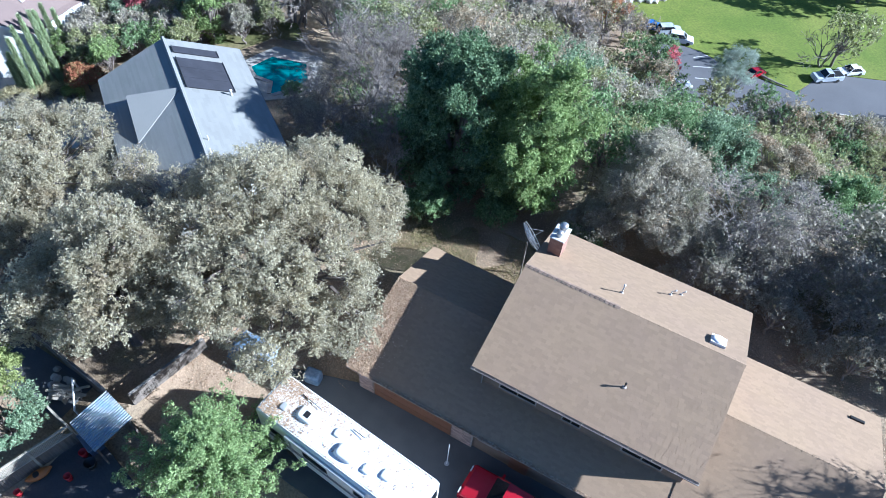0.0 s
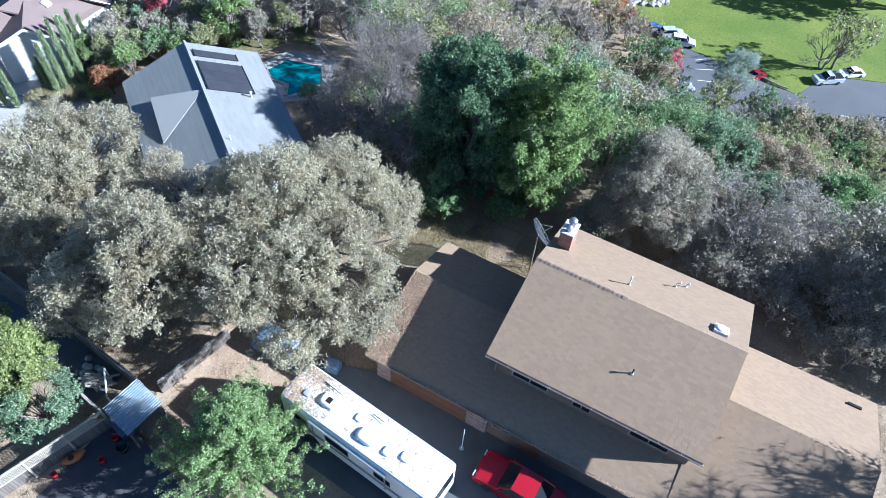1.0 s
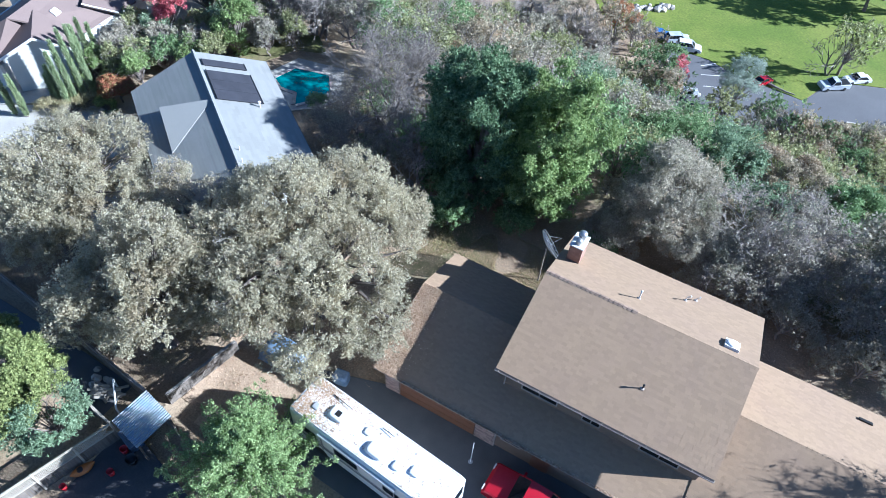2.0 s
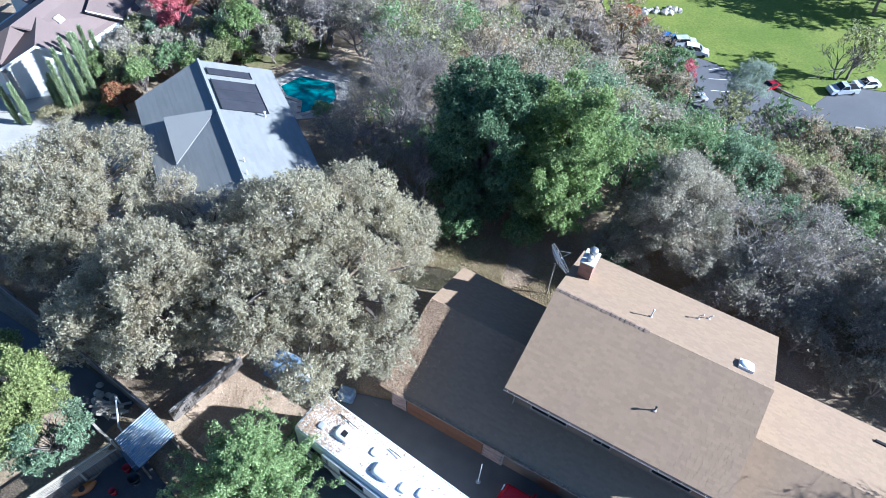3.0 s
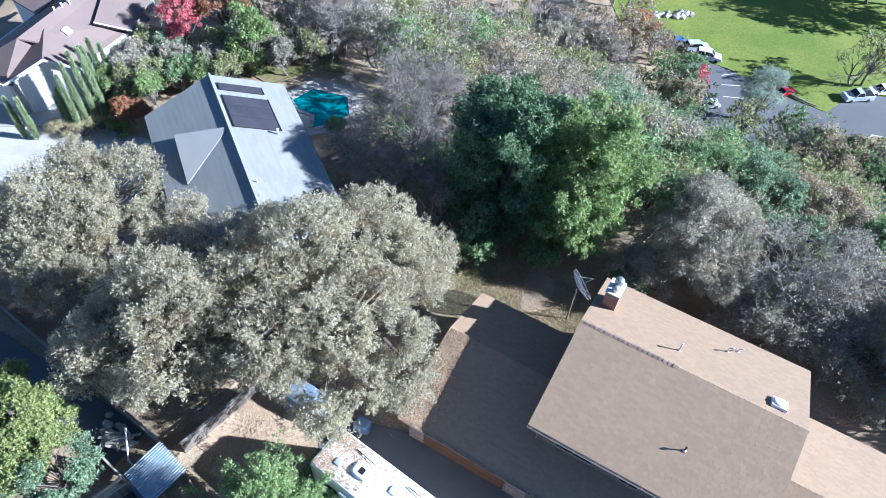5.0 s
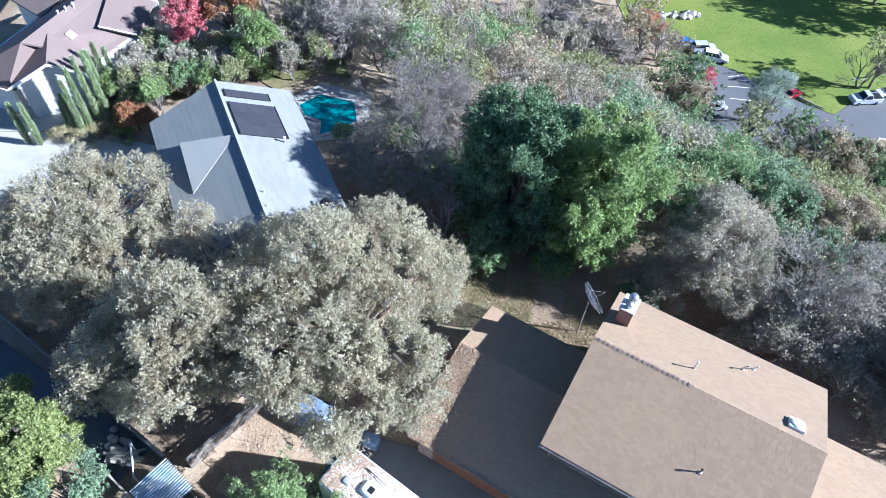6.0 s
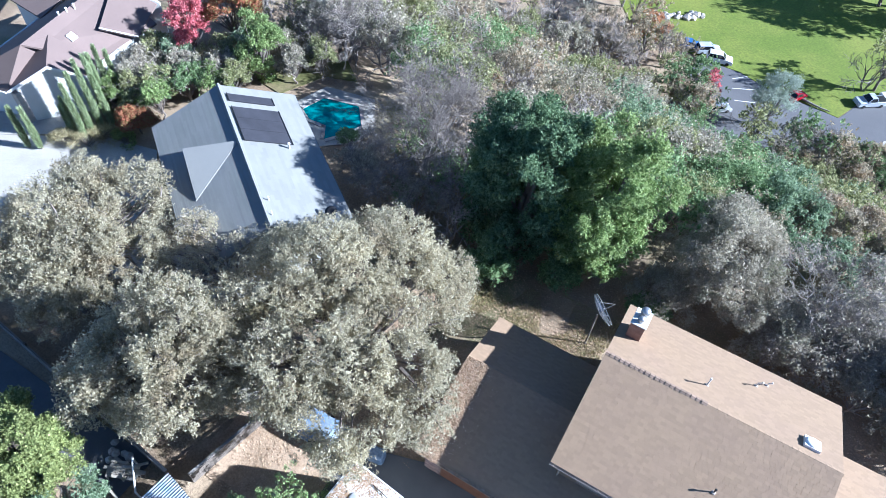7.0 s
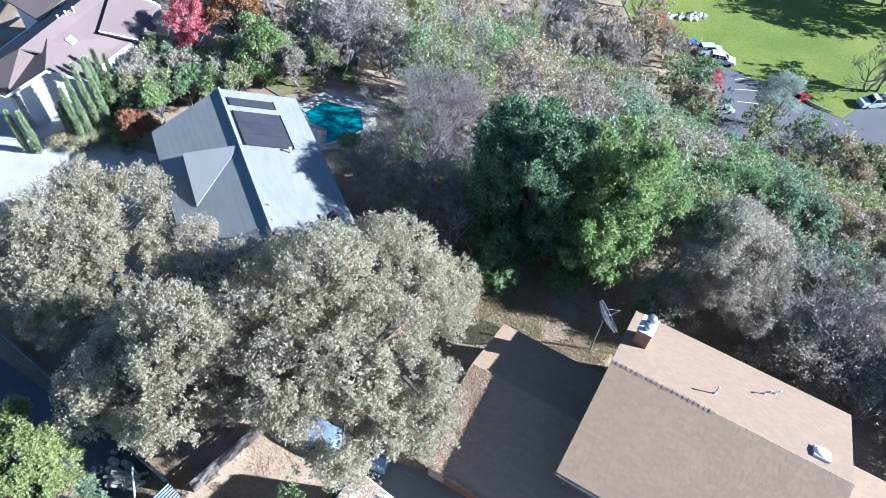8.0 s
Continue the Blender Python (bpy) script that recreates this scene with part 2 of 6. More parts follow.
# ---- ground ----


def smooth01(a):
    a = min(max(a, 0.0), 1.0)
    return a * a * (3 - 2 * a)


PARK_DROP = 34.0


def afar(x, y):
    """Plan of the park, at its true reach."""
    return (1.148 * x, -18.2 + 1.148 * (y + 18.2))


def height(x, y):
    """The lie of the land: a terrace round the houses, then a wooded slope down to a flat park."""
    fall = smooth01((y + 0.12 * x - 11) / 62)
    return smooth01((-x - 13) / 10) * (1 - fall) - PARK_DROP * fall


def land(name, xs, ys, material, lift=0.0, rough=0.0, keep=None):
    v = [(x, y, height(x, y) + lift + rough * noise.noise((0.7 * x, 0.7 * y, 3.0))) for y in ys for x in xs]
    w = len(xs)
    f = [(j * w + i, j * w + i + 1, (j + 1) * w + i + 1, (j + 1) * w + i) for j in range(len(ys) - 1) for i in range(w - 1)]
    if keep:
        f = [q for q in f if keep(*v[q[0]][:2])]
    return mesh_of(name, v, f, material, True)


def steps(*spans):
    out = []
    for a, b, d in spans:
        out += list(np.arange(a, b, d))
    return [float(q) for q in out] + [float(spans[-1][1])]


m, n, p = tree_of("leaf_litter_ground")
soil = mixed(n, ramp(n, noise_of(n, 0.35, 5.0), (0.35, 0.0), (0.62, 1.0)), (0.25, 0.18, 0.115), (0.37, 0.285, 0.19))
soil = mixed(n, ramp(n, noise_of(n, 0.12, 4.0), (0.50, 0.0), (0.62, 0.8)), soil, (0.14, 0.14, 0.06))
soil = mixed(n, 1.0, soil, ramp(n, noise_of(n, 9.0, 8.0, 0.75), (0.3, 0.45), (0.7, 1.35)), "MULTIPLY")
n.links.new(soil, p.inputs["Base Color"])
p.inputs["Roughness"].default_value = 0.95
b = node(n, "ShaderNodeBump", Strength=0.9, Distance=0.05)
n.links.new(noise_of(n, 14.0, 8.0), b.inputs["Height"])
n.links.new(b.outputs[0], p.inputs["Normal"])
SOIL = m

xs = steps((-1200, -100, 220), (-100, -50, 5), (-50, 40, 1.0), (40, 100, 5), (100, 1200, 220))
ys = steps((-1000, -60, 188), (-60, -30, 5), (-30, 92, 1.0), (92, 120, 7), (120, 1600, 185))
put("ground", land("ground", xs, ys, SOIL, rough=0.06), kind="structure", label="leaf-strewn brown ground sloping down to a park", category="ground")


def sheet(name, outline, material, z, label, category, thick=0.05):
    return put(name, mesh_of(name, *slab([(x, y, z) for x, y in outline], (0, 0, -thick)), material), kind="structure", label=label, category=category)


sheet("driveway", [(-9.5, -12.6), (14, -14), (14, -6.4), (-5.6, -6.4), (-9.5, -7.6)], SHADE_CONCRETE, 0.10, "grey concrete driveway in the shade of the house", "driveway", 0.3)
put("dirt_patch", land("dirt_patch", steps((-18, -5, 0.25)), steps((-15, -4, 0.25)), DIRT, 0.045, 0.06, lambda x, y: math.hypot((x + 11.7) / 4.3, (y + 10.4) / 3.4) + 0.35 * noise.noise((0.8 * x, 0.8 * y, 7.0)) < 1.0), kind="structure", label="bare tan dirt patch beside the motorhome", category="ground")
# sheet where only fence shadow falls on pale ground, drawn in darkened concrete
put("side_path", land("side_path", steps((-36.0, -17.6, 0.8)), steps((-16.2, -13.9, 0.5)), SHADE_CONCRETE, 0.08), kind="structure", label="concrete side path in the shade of the board fence", category="path")
sheet("neighbour_driveway", [(-44, -9), (-29, -9), (-26, -5.5), (-33.5, 2.2), (-37.5, 1.2), (-44, -3)], PALE_CONCRETE, 1.09, "pale concrete driveway beside the grey-roofed house", "driveway", 0.3)
sheet("patio", [(-26.2, -4.2), (-20.6, -5.2), (-18.6, 0.2), (-21.6, 2.6), (-23.2, 0.4)], PALE_CONCRETE, 1.10, "pale concrete patio under the oaks by the grey-roofed house", "paving", 0.6)
sheet("far_driveway", [(-60, -9), (-44, -9), (-44, -3), (-39.6, 0.2), (-42.0, 1.0), (-60, -1)], PALE_CONCRETE, 1.09, "pale sunlit driveway before the brown-roofed house", "driveway", 0.3)
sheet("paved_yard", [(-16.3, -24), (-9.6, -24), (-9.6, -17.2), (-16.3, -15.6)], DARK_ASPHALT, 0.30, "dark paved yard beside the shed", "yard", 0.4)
sheet("lawn", [afar(*q) for q in [(-26, 88), (-20, 80), (-8, 77.5), (-1.5, 77.5), (3.4, 75.8), (9.2, 75.6), (13.2, 75.2), (16, 82.5), (60, 100), (400, 150), (400, 600), (60, 600), (-12, 118), (-20, 104)]], LAWN, 0.08 - PARK_DROP, "sunlit mown green park lawn", "lawn", 0.4)
sheet("parking_road", [afar(*q) for q in [(-8, 62), (4, 62), (20, 64), (40, 66), (60, 80), (60, 99.9), (16.1, 82.4), (13.3, 75.1), (9.2, 75.5), (3.4, 75.7), (-1.5, 77.4), (-8, 77.4)]], ASPHALT, 0.07 - PARK_DROP, "grey asphalt parking road beside the lawn", "road", 0.4)

# ---- the house with the tan roof ----
house = thing("house", label="tan-shingled house with a raised upper storey, brick garage front", category="house")


class Slope:
    """A roof plane: its lower corner, the way along the eave and the way up."""

    def __init__(self, o, along, up):
        self.o, self.a, self.u = Vector(o), Vector(along), Vector(up)
        self.la, self.lu = self.a.length, self.u.length
        self.a.normalize()
        self.u.normalize()
        self.n = self.a.cross(self.u).normalized()
        if self.n.z < 0:
            self.n = -self.n

    def at(self, a, u, h=0.0):
        return self.o + self.a * a + self.u * u + self.n * h

    def corners(self):
        return [self.at(0, 0), self.at(self.la, 0), self.at(self.la, self.lu), self.at(0, self.lu)]


def shingle_piece(s, a, u, w, l, t, rng, gap=0.004):
    lift = rng.uniform(0.0, 0.4 * t)
    lo, hi = a + gap, a + w - gap
    q = [s.at(lo, u, 0.002), s.at(hi, u, 0.002), s.at(hi, u + l, 0.002), s.at(lo, u + l, 0.002)]
    r = [s.at(lo, u, 0.004 + t + lift), s.at(hi, u, 0.004 + t + lift), s.at(hi, u + l, 0.004), s.at(lo, u + l, 0.004)]
    return [tuple(p) for p in q + r], [(4, 5, 6, 7), (0, 1, 5, 4), (1, 2, 6, 5), (3, 0, 4, 7)]


def shingled(name, s, parent, material, width=0.25, row=0.145, thick=0.14, label="", single=None, seed=1, keep=None, step=0.0025, gap=0.0022):
    """A roof slab covered by courses of shingles; those within the span `single` (along, up) are parts of their own."""
    rng = random.Random(seed)
    roof = part(name, slab(s.corners(), -thick * s.n), material, parent, label)
    loose, count = [], int(s.lu / row)
    row = s.lu / count
    for j in range(count):
        a = -rng.uniform(0, width)
        while a < s.la:
            w = width * rng.uniform(0.8, 1.2)
            lo, hi = max(a, 0.0), min(a + w, s.la)
            mid = (0.5 * (lo + hi), (j + 0.5) * row)
            if hi - lo > 0.05 and (keep is None or keep(*mid)):
                piece = shingle_piece(s, lo, j * row, hi - lo, row * 1.02, step, rng, gap)
                if single and single[0] <= mid[0] <= single[1] and single[2] <= mid[1] <= single[3]:
                    part("shingle", piece, material, roof)
                else:
                    loose.append(piece)
            a += w
    if loose:
        rest = part("shingle_field", joined(*loose), material, roof)
        tagged(rest, kind="stuff")
    return roof


# upper storey: ridge along x at z 7.0
A0, A1, AY, AZ, AR, AM = -0.12, 11.0, 5.1, 5.2, 7.0, 0.42
near = Slope((A0, -AY, AZ), (A1 - A0, 0, 0), (0, AY + AM, AR - AZ))
far = Slope((A1, AY, AZ), (A0 - A1, 0, 0), (0, AM - AY, AR - AZ))
LATER = []
LATER.append(lambda: shingled("upper_roof_slope", near, house, SHINGLE, label="shaded tan shingle slope", single=(2.0, 4.7, 1.5, 5.4), seed=3, width=0.3, row=0.17, step=0.0025, gap=0.005))
LATER.append(lambda: shingled("upper_roof_slope", far, house, SHINGLE, label="sunlit tan shingle slope", seed=4, step=0.0008, gap=0.0003))


def ridge_caps(name, a, b, size, parent, material, gap=0.24, seed=5, proud=0.035):
    a, b = Vector(a), Vector(b)
    rng = random.Random(seed)
    count = int((b - a).length / gap)
    side = (b - a).normalized().cross(Vector((0, 0, 1)))
    for i in range(count):
        p, q = a.lerp(b, i / count), a.lerp(b, (i + 1.12) / count)
        h = Vector((0, 0, proud * rng.uniform(1.0, 1.4)))
        d = Vector((0, 0, -size * 0.45))
        v = [p - side * size + d + h, p + h, p + side * size + d + h, q - side * size + d + 0.3 * h, q + 0.3 * h, q + side * size + d + 0.3 * h]
        low = [x - Vector((0, 0, 0.02)) for x in v[:3]]
        part(name, ([tuple(x) for x in v + low], [(0, 1, 4, 3), (1, 2, 5, 4), (6, 7, 1, 0), (7, 8, 2, 1)]), material, parent)


# walls of the upper storey
W = 0.45
part("upper_wall", box((A0 + W, -AY + W, 0), (A1 - W, -AY + W + 0.2, AZ + 0.05)), STUCCO, house, "shaded tan stucco wall under the eave")
part("upper_wall", box((A0 + W, AY - W - 0.2, 0), (A1 - W, AY - W, AZ + 0.05)), STUCCO, house)
for x in (A0 + W, A1 - W - 0.2):
    v = [(x, -AY + W + 0.2, 0), (x, AY - W - 0.2, 0), (x, AY - W - 0.2, AZ), (x, AM, AR - 0.2), (x, -AY + W + 0.2, AZ)]
    part("gable_wall", slab(v, (0.2, 0, 0)), STUCCO, house)


def window(parent, lo, hi, y, frame_mat=GUTTER, depth=0.06):
    """A window in a wall that faces -y: frame, sill and two panes."""
    w = put("window", mesh_of("window", *joined(
        box((lo[0], y - depth, lo[1]), (hi[0], y - 0.002, lo[1] + 0.07)), box((lo[0], y - depth, hi[1] - 0.07), (hi[0], y - 0.002, hi[1])),
        box((lo[0], y - depth, lo[1] + 0.07), (lo[0] + 0.07, y - 0.002, hi[1] - 0.07)), box((hi[0] - 0.07, y - depth, lo[1] + 0.07), (hi[0], y - 0.002, hi[1] - 0.07)),
        box((0.5 * (lo[0] + hi[0]) - 0.03, y - depth, lo[1] + 0.07), (0.5 * (lo[0] + hi[0]) + 0.03, y - 0.002, hi[1] - 0.07))), frame_mat), parent)
    c = 0.5 * (lo[0] + hi[0])
    for a, b in ((lo[0] + 0.07, c - 0.03), (c + 0.03, hi[0] - 0.07)):
        part("pane", box((a, y - 0.03, lo[1] + 0.07), (b, y - 0.004, hi[1] - 0.07)), DARK_GLASS, w, "dark glass pane")
    return w


wy = -AY + W
for x0, x1 in ((1.3, 3.3), (4.6, 5.6), (7.6, 9.6)):
    window(house, (x0, 3.75), (x1, 4.75), wy)


def gutter(a, b, parent, label="gutter"):
    a, b = Vector(a), Vector(b)
    d = (b - a).normalized()
    s = Vector((d.y, -d.x, 0))
    prof = [(0.0, 0.0), (0.02, -0.11), (0.11, -0.11), (0.13, 0.0), (0.115, 0.0), (0.10, -0.09), (0.03, -0.09), (0.015, 0.0)]
    v = [tuple(p + s * q[0] + Vector((0, 0, q[1]))) for p in (a, b) for q in prof]
    k = len(prof)
    f = [(i, (i + 1) % k, (i + 1) % k + k, i + k) for i in range(k)] + [tuple(range(k - 1, -1, -1)), tuple(range(k, 2 * k))]
    g = part("gutter", (v, f), GUTTER, parent, label)
    span = (b - a).length
    for i in range(int(span / 1.1) + 1):
        p = a + d * (0.2 + i * 1.1) if 0.2 + i * 1.1 < span else b
        part("bracket", moved(box((-0.012, -0.01, -0.008), (0.012, 0.14, 0.006)), Matrix.Translation(p) @ Matrix(((d.x, s.x, 0, 0), (d.y, s.y, 0, 0), (0, 0, 1, 0), (0, 0, 0, 1)))), PALE_WOOD, g)
    return g


gutter((A0, -AY, AZ - 0.02), (A1, -AY, AZ - 0.02), house, "weathered eave gutter")
part("downspout", tube([(0.32, -AY - 0.06, AZ - 0.12), (0.40, -AY + 0.33, AZ - 0.45), (0.40, -AY + 0.35, 3.2)], [0.04] * 3, 6), GUTTER, house)

# lower wing on the garage side
B0, BYN, BYF, BYR, BZN, BZF, BZR = -6.15, -7.0, 2.0, -1.9, 2.75, 2.85, 4.35
B1 = 13.6
bn = Slope((B0, BYN, BZN), (B1 - B0, 0, 0), (0, BYR - BYN, BZR - BZN))
bf = Slope((0.34, BYF, BZF), (B0 - 0.34, 0, 0), (0, BYR - BYF, BZR - BZF))
LATER.append(lambda: shingled("garage_roof_slope", bn, house, SHINGLE, label="shaded tan shingle slope over the garage", seed=6, keep=lambda a, u: not (0.5 < a + B0 < 10.4 and u > 2.9)))
LATER.append(lambda: shingled("garage_roof_slope", bf, house, SHINGLE, label="tan shingle slope partly in sun", seed=7, step=0.0008, gap=0.0003))
LATER.append(lambda: ridge_caps("ridge_cap", (B0, BYR, BZR), (0.3, BYR, BZR), 0.12, house, SHINGLE, proud=0.012))
LATER.append(lambda: ridge_caps("ridge_cap", (A0, AM, AR), (4.9, AM, AR), 0.12, house, RIDGE))
LATER.append(lambda: ridge_caps("ridge_cap", (4.9, AM, AR), (A1, AM, AR), 0.12, house, SHINGLE, seed=15, proud=0.012))
gutter((B0, BYN, BZN - 0.02), (B1, BYN, BZN - 0.02), house, "leaf-filled eave gutter")
# garage front: brick piers and doors
GY = -6.6
part("garage_wall", box((-5.75, GY + 0.10, 0), (0.3, GY + 0.3, BZN + 0.1)), STUCCO, house)
part("garage_wall", box((10.6, GY + 0.10, 0), (13.2, GY + 0.3, BZN + 0.1)), STUCCO, house)
part("garage_wall", box((0.3, GY + 0.10, 0), (10.6, GY + 0.3, BZN + 0.1)), STUCCO, house)
part("side_wall", box((-5.75, GY + 0.3, 0), (-5.55, BYF - 0.4, BZN)), STUCCO, house)
part("back_wall", box((-5.75, BYF - 0.4, 0), (0.3, BYF - 0.2, BZF)), STUCCO, house)


def brick_pier(x0, x1, y, z1, parent):
    pier = part("brick_pier", box((x0, y - 0.02, 0), (x1, y + 0.09, z1)), MORTAR, parent, "brick pier with pale mortar")
    rng = random.Random(int(x0 * 10) + 77)
    piece = mesh_of("brick", *box((-0.098, -0.03, -0.03), (0.098, 0.0, 0.03)), BRICK)
    z, j = 0.2, 0
    while z < z1 - 0.05:
        x = x0 + (0.0 if j % 2 else 0.105) + 0.1
        while x < x1 - 0.06:
            put("brick", piece, pier, m=pose(x, y - 0.02 + rng.uniform(-0.004, 0.004), z, 0, 0, rng.uniform(-1.5, 1.5)))
            x += 0.208
        z += 0.073
        j += 1


LATER.append(lambda: [brick_pier(a, b, GY, 2.5, house) for a, b in ((-5.75, -4.85), (-0.1, 1.1))])


def garage_door(x0, x1, y, z1, parent):
    door = part("garage_door", box((x0, y, 0.1), (x1, y + 0.08, z1)), CEDAR, parent, "orange-brown panelled garage door")
    rows, cols = 4, 4
    for j in range(rows):
        for i in range(cols):
            a, b = x0 + (x1 - x0) * i / cols, x0 + (x1 - x0) * (i + 1) / cols
            c, d = 0.1 + (z1 - 0.1) * j / rows, 0.1 + (z1 - 0.1) * (j + 1) / rows
            part("panel", box((a + 0.01, y - 0.012, c + 0.012), (b - 0.01, y + 0.002, d - 0.012)), CEDAR, door)


garage_door(-4.8, -0.15, GY, 2.3, house)
part("fascia", box((B0, BYN + 0.02, BZN - 0.2), (B1, BYN + 0.06, BZN - 0.03)), GUTTER, house)
window(house, (1.35, 1.2), (2.5, 2.2), GY + 0.10)
part("front_door", box((3.2, GY + 0.04, 0.1), (4.2, GY + 0.098, 2.2)), CEDAR, house)

# lower wing on the other side
C0, C1, CYF, CYR, CZF, CZR = 10.4, 18.4, 3.75, -0.95, 3.4, 4.75
cf = Slope((C1, CYF, CZF), (C0 - C1, 0, 0), (0, CYR - CYF, CZR - CZF))
cn = Slope((C0, -6.6, 2.895), (C1 - C0, 0, 0), (0, CYR + 6.6, CZR - 2.895))
LATER.append(lambda: shingled("wing_roof_slope", cf, house, SHINGLE, label="sunlit tan shingle slope", seed=8, step=0.0008, gap=0.0003))
LATER.append(lambda: shingled("wing_roof_slope", cn, house, SHINGLE, label="tan shingle slope under branch shadows", seed=9))
LATER.append(lambda: ridge_caps("ridge_cap", (C0 + 0.3, CYR, CZR), (C1, CYR, CZR), 0.12, house, SHINGLE, seed=11, proud=0.015))
part("wing_wall", box((10.5, CYF - 0.6, 0), (C1 - 0.3, CYF - 0.4, CZF)), STUCCO, house)
v = [(C1 - 0.5, -6.2, 0), (C1 - 0.5, CYF - 0.6, 0), (C1 - 0.5, CYF - 0.6, CZF), (C1 - 0.5, CYR, CZR - 0.2), (C1 - 0.5, -6.2, 3.0)]
part("wing_gable", slab(v, (0.2, 0, 0)), STUCCO, house)

# chimney with its cap
chim = thing("chimney", (0.68, 2.85, 0), 0, "brick chimney with a white cap and metal flue cowl", "chimney")
part("shaft", box((-0.36, -0.5, 0), (0.36, 0.5, 7.42)), surface("chimney_brick", (0.21, 0.115, 0.085), (0.27, 0.16, 0.12), rough=0.9, big=3, fine=30, vary=0.2), chim, "red-brown brick shaft")
soft_box("cap", (-0.40, -0.54, 7.42), (0.40, 0.54, 7.48), WHITE_WALL, chim, "white mortar cap", 0.02)
part("flue", moved(lathe([(0.17, 0), (0.17, 0.32), (0.24, 0.34), (0.24, 0.50), (0.12, 0.60)], 14), pose(0.03, 0.15, 7.47)), STEEL, chim, "galvanised flue cowl", smooth=True)
part("flue", moved(lathe([(0.13, 0), (0.13, 0.22), (0.19, 0.24), (0.19, 0.34), (0.08, 0.42)], 14), pose(0.0, -0.25, 7.47)), STEEL, chim, smooth=True)


def roof_z(y):
    return AR - (AR - AZ) * (abs(y - AM) / (AY - AM) if y > AM else abs(y - AM) / (AY + AM))


def vent_pipe(x, y, h, material, label, bend=0.0, r=0.045):
    v = thing("vent_pipe", (x, y, roof_z(y) - 0.02), 0, label, "vent pipe")
    part("flashing", lathe([(0.11, 0.0), (0.10, 0.04), (r + 0.015, 0.06)], 12), GUTTER, v)
    pts = [(0, 0, 0.0), (0, 0, h)] if not bend else [(0, 0, 0.0), (0, 0, h), (bend, 0, h + 0.12)]
    part("pipe", tube(pts, [r] * len(pts), 8), material, v)
    part("cap", moved(lathe([(r * 1.5, 0), (r * 1.7, 0.05), (r, 0.09)], 10), pose(pts[-1][0], 0, pts[-1][2])), material, v)
    return v


vent_pipe(4.67, 1.68, 0.62, WHITE_WALL, "white vent pipe on the sunlit shingle slope", r=0.038)
vent_pipe(6.87, 3.42, 0.35, TRIM, "short pale vent pipe near the far eave", 0.15, 0.03)
vent_pipe(7.37, 3.85, 0.25, TRIM, "short pale vent pipe near the far eave", 0.12, 0.025)
vent_pipe(6.58, -2.85, 0.30, BLACK, "thin dark metal roof vent with a cap", r=0.035)

sky_l = thing("skylight", (9.6, 1.2, roof_z(1.2) + 0.02), 0, "white bubble skylight on the sunlit slope", "skylight", tilt=(-21, 0))
soft_box("curb", (-0.36, -0.36, -0.05), (0.36, 0.36, 0.13), TRIM, sky_l, bevel=0.01)
dome = [(0.34 * math.cos(a) ** 0.5 if math.cos(a) > 0 else 0.001, 0.13 + 0.11 * math.sin(a)) for a in np.linspace(0, 1.45, 7)]
part("dome", lathe(dome, 20), WHITE, sky_l, "white plastic dome", smooth=True)

lv = thing("roof_louvre", (17.25, 2.75, CZF + (CZR - CZF) * (CYF - 2.75) / (CYF - CYR)), 0, "dark slot vent on the sunlit lower roof", "roof vent", tilt=(-16, 0))
soft_box("hood", (-0.34, -0.09, 0.0), (0.34, 0.09, 0.09), BLACK, lv, bevel=0.02)

# ---- motorhome ----
rv = thing("motorhome", (-3.65, -10.75, 0.1), -5.5, "white motorhome with a leaf-strewn roof, parked on the driveway", "motorhome")


def swept(name, profile, x0, x1, material, parent, label="", shrink=0.12, ring=4):
    """A body along x with rounded ends from a cross profile (y, z)."""
    stations = [(x0, 1 - shrink), (x0 + 0.08, 1 - 0.4 * shrink), (x0 + 0.25, 1.0), (x1 - 0.25, 1.0), (x1 - 0.08, 1 - 0.4 * shrink), (x1, 1 - shrink)]
    cy = sum(q[0] for q in profile) / len(profile)
    cz = sum(q[1] for q in profile) / len(profile)
    v = [(x, cy + (y - cy) * s, cz + (z - cz) * s) for x, s in stations for y, z in profile]
    k = len(profile)
    f = [(i * k + j, i * k + (j + 1) % k, (i + 1) * k + (j + 1) % k, (i + 1) * k + j) for i in range(len(stations) - 1) for j in range(k)]
    f += [tuple(range(k - 1, -1, -1)), tuple(range(len(v) - k, len(v)))]
    return part(name, (v, f), material, parent, label)


RL, RW = 4.6, 1.2
prof = [(-RW, 0.45), (RW, 0.45), (RW, 2.95), (RW - 0.05, 3.1), (RW - 0.2, 3.19), (0, 3.24), (-RW + 0.2, 3.19), (-RW + 0.05, 3.1), (-RW, 2.95)]
swept("body", prof, -RL, RL, WHITE, rv, "white gelcoat body", 0.05)
STRIPE = surface("grey_stripe", (0.16, 0.18, 0.22), rough=0.4, bump=0)
part("stripe", box((-RL + 0.3, -RW - 0.012, 1.15), (RL - 0.5, -RW - 0.002, 1.33)), STRIPE, rv, "dark grey stripe")
part("stripe", box((-RL + 0.3, -RW - 0.012, 1.42), (RL - 0.5, -RW - 0.002, 1.48)), STRIPE, rv)
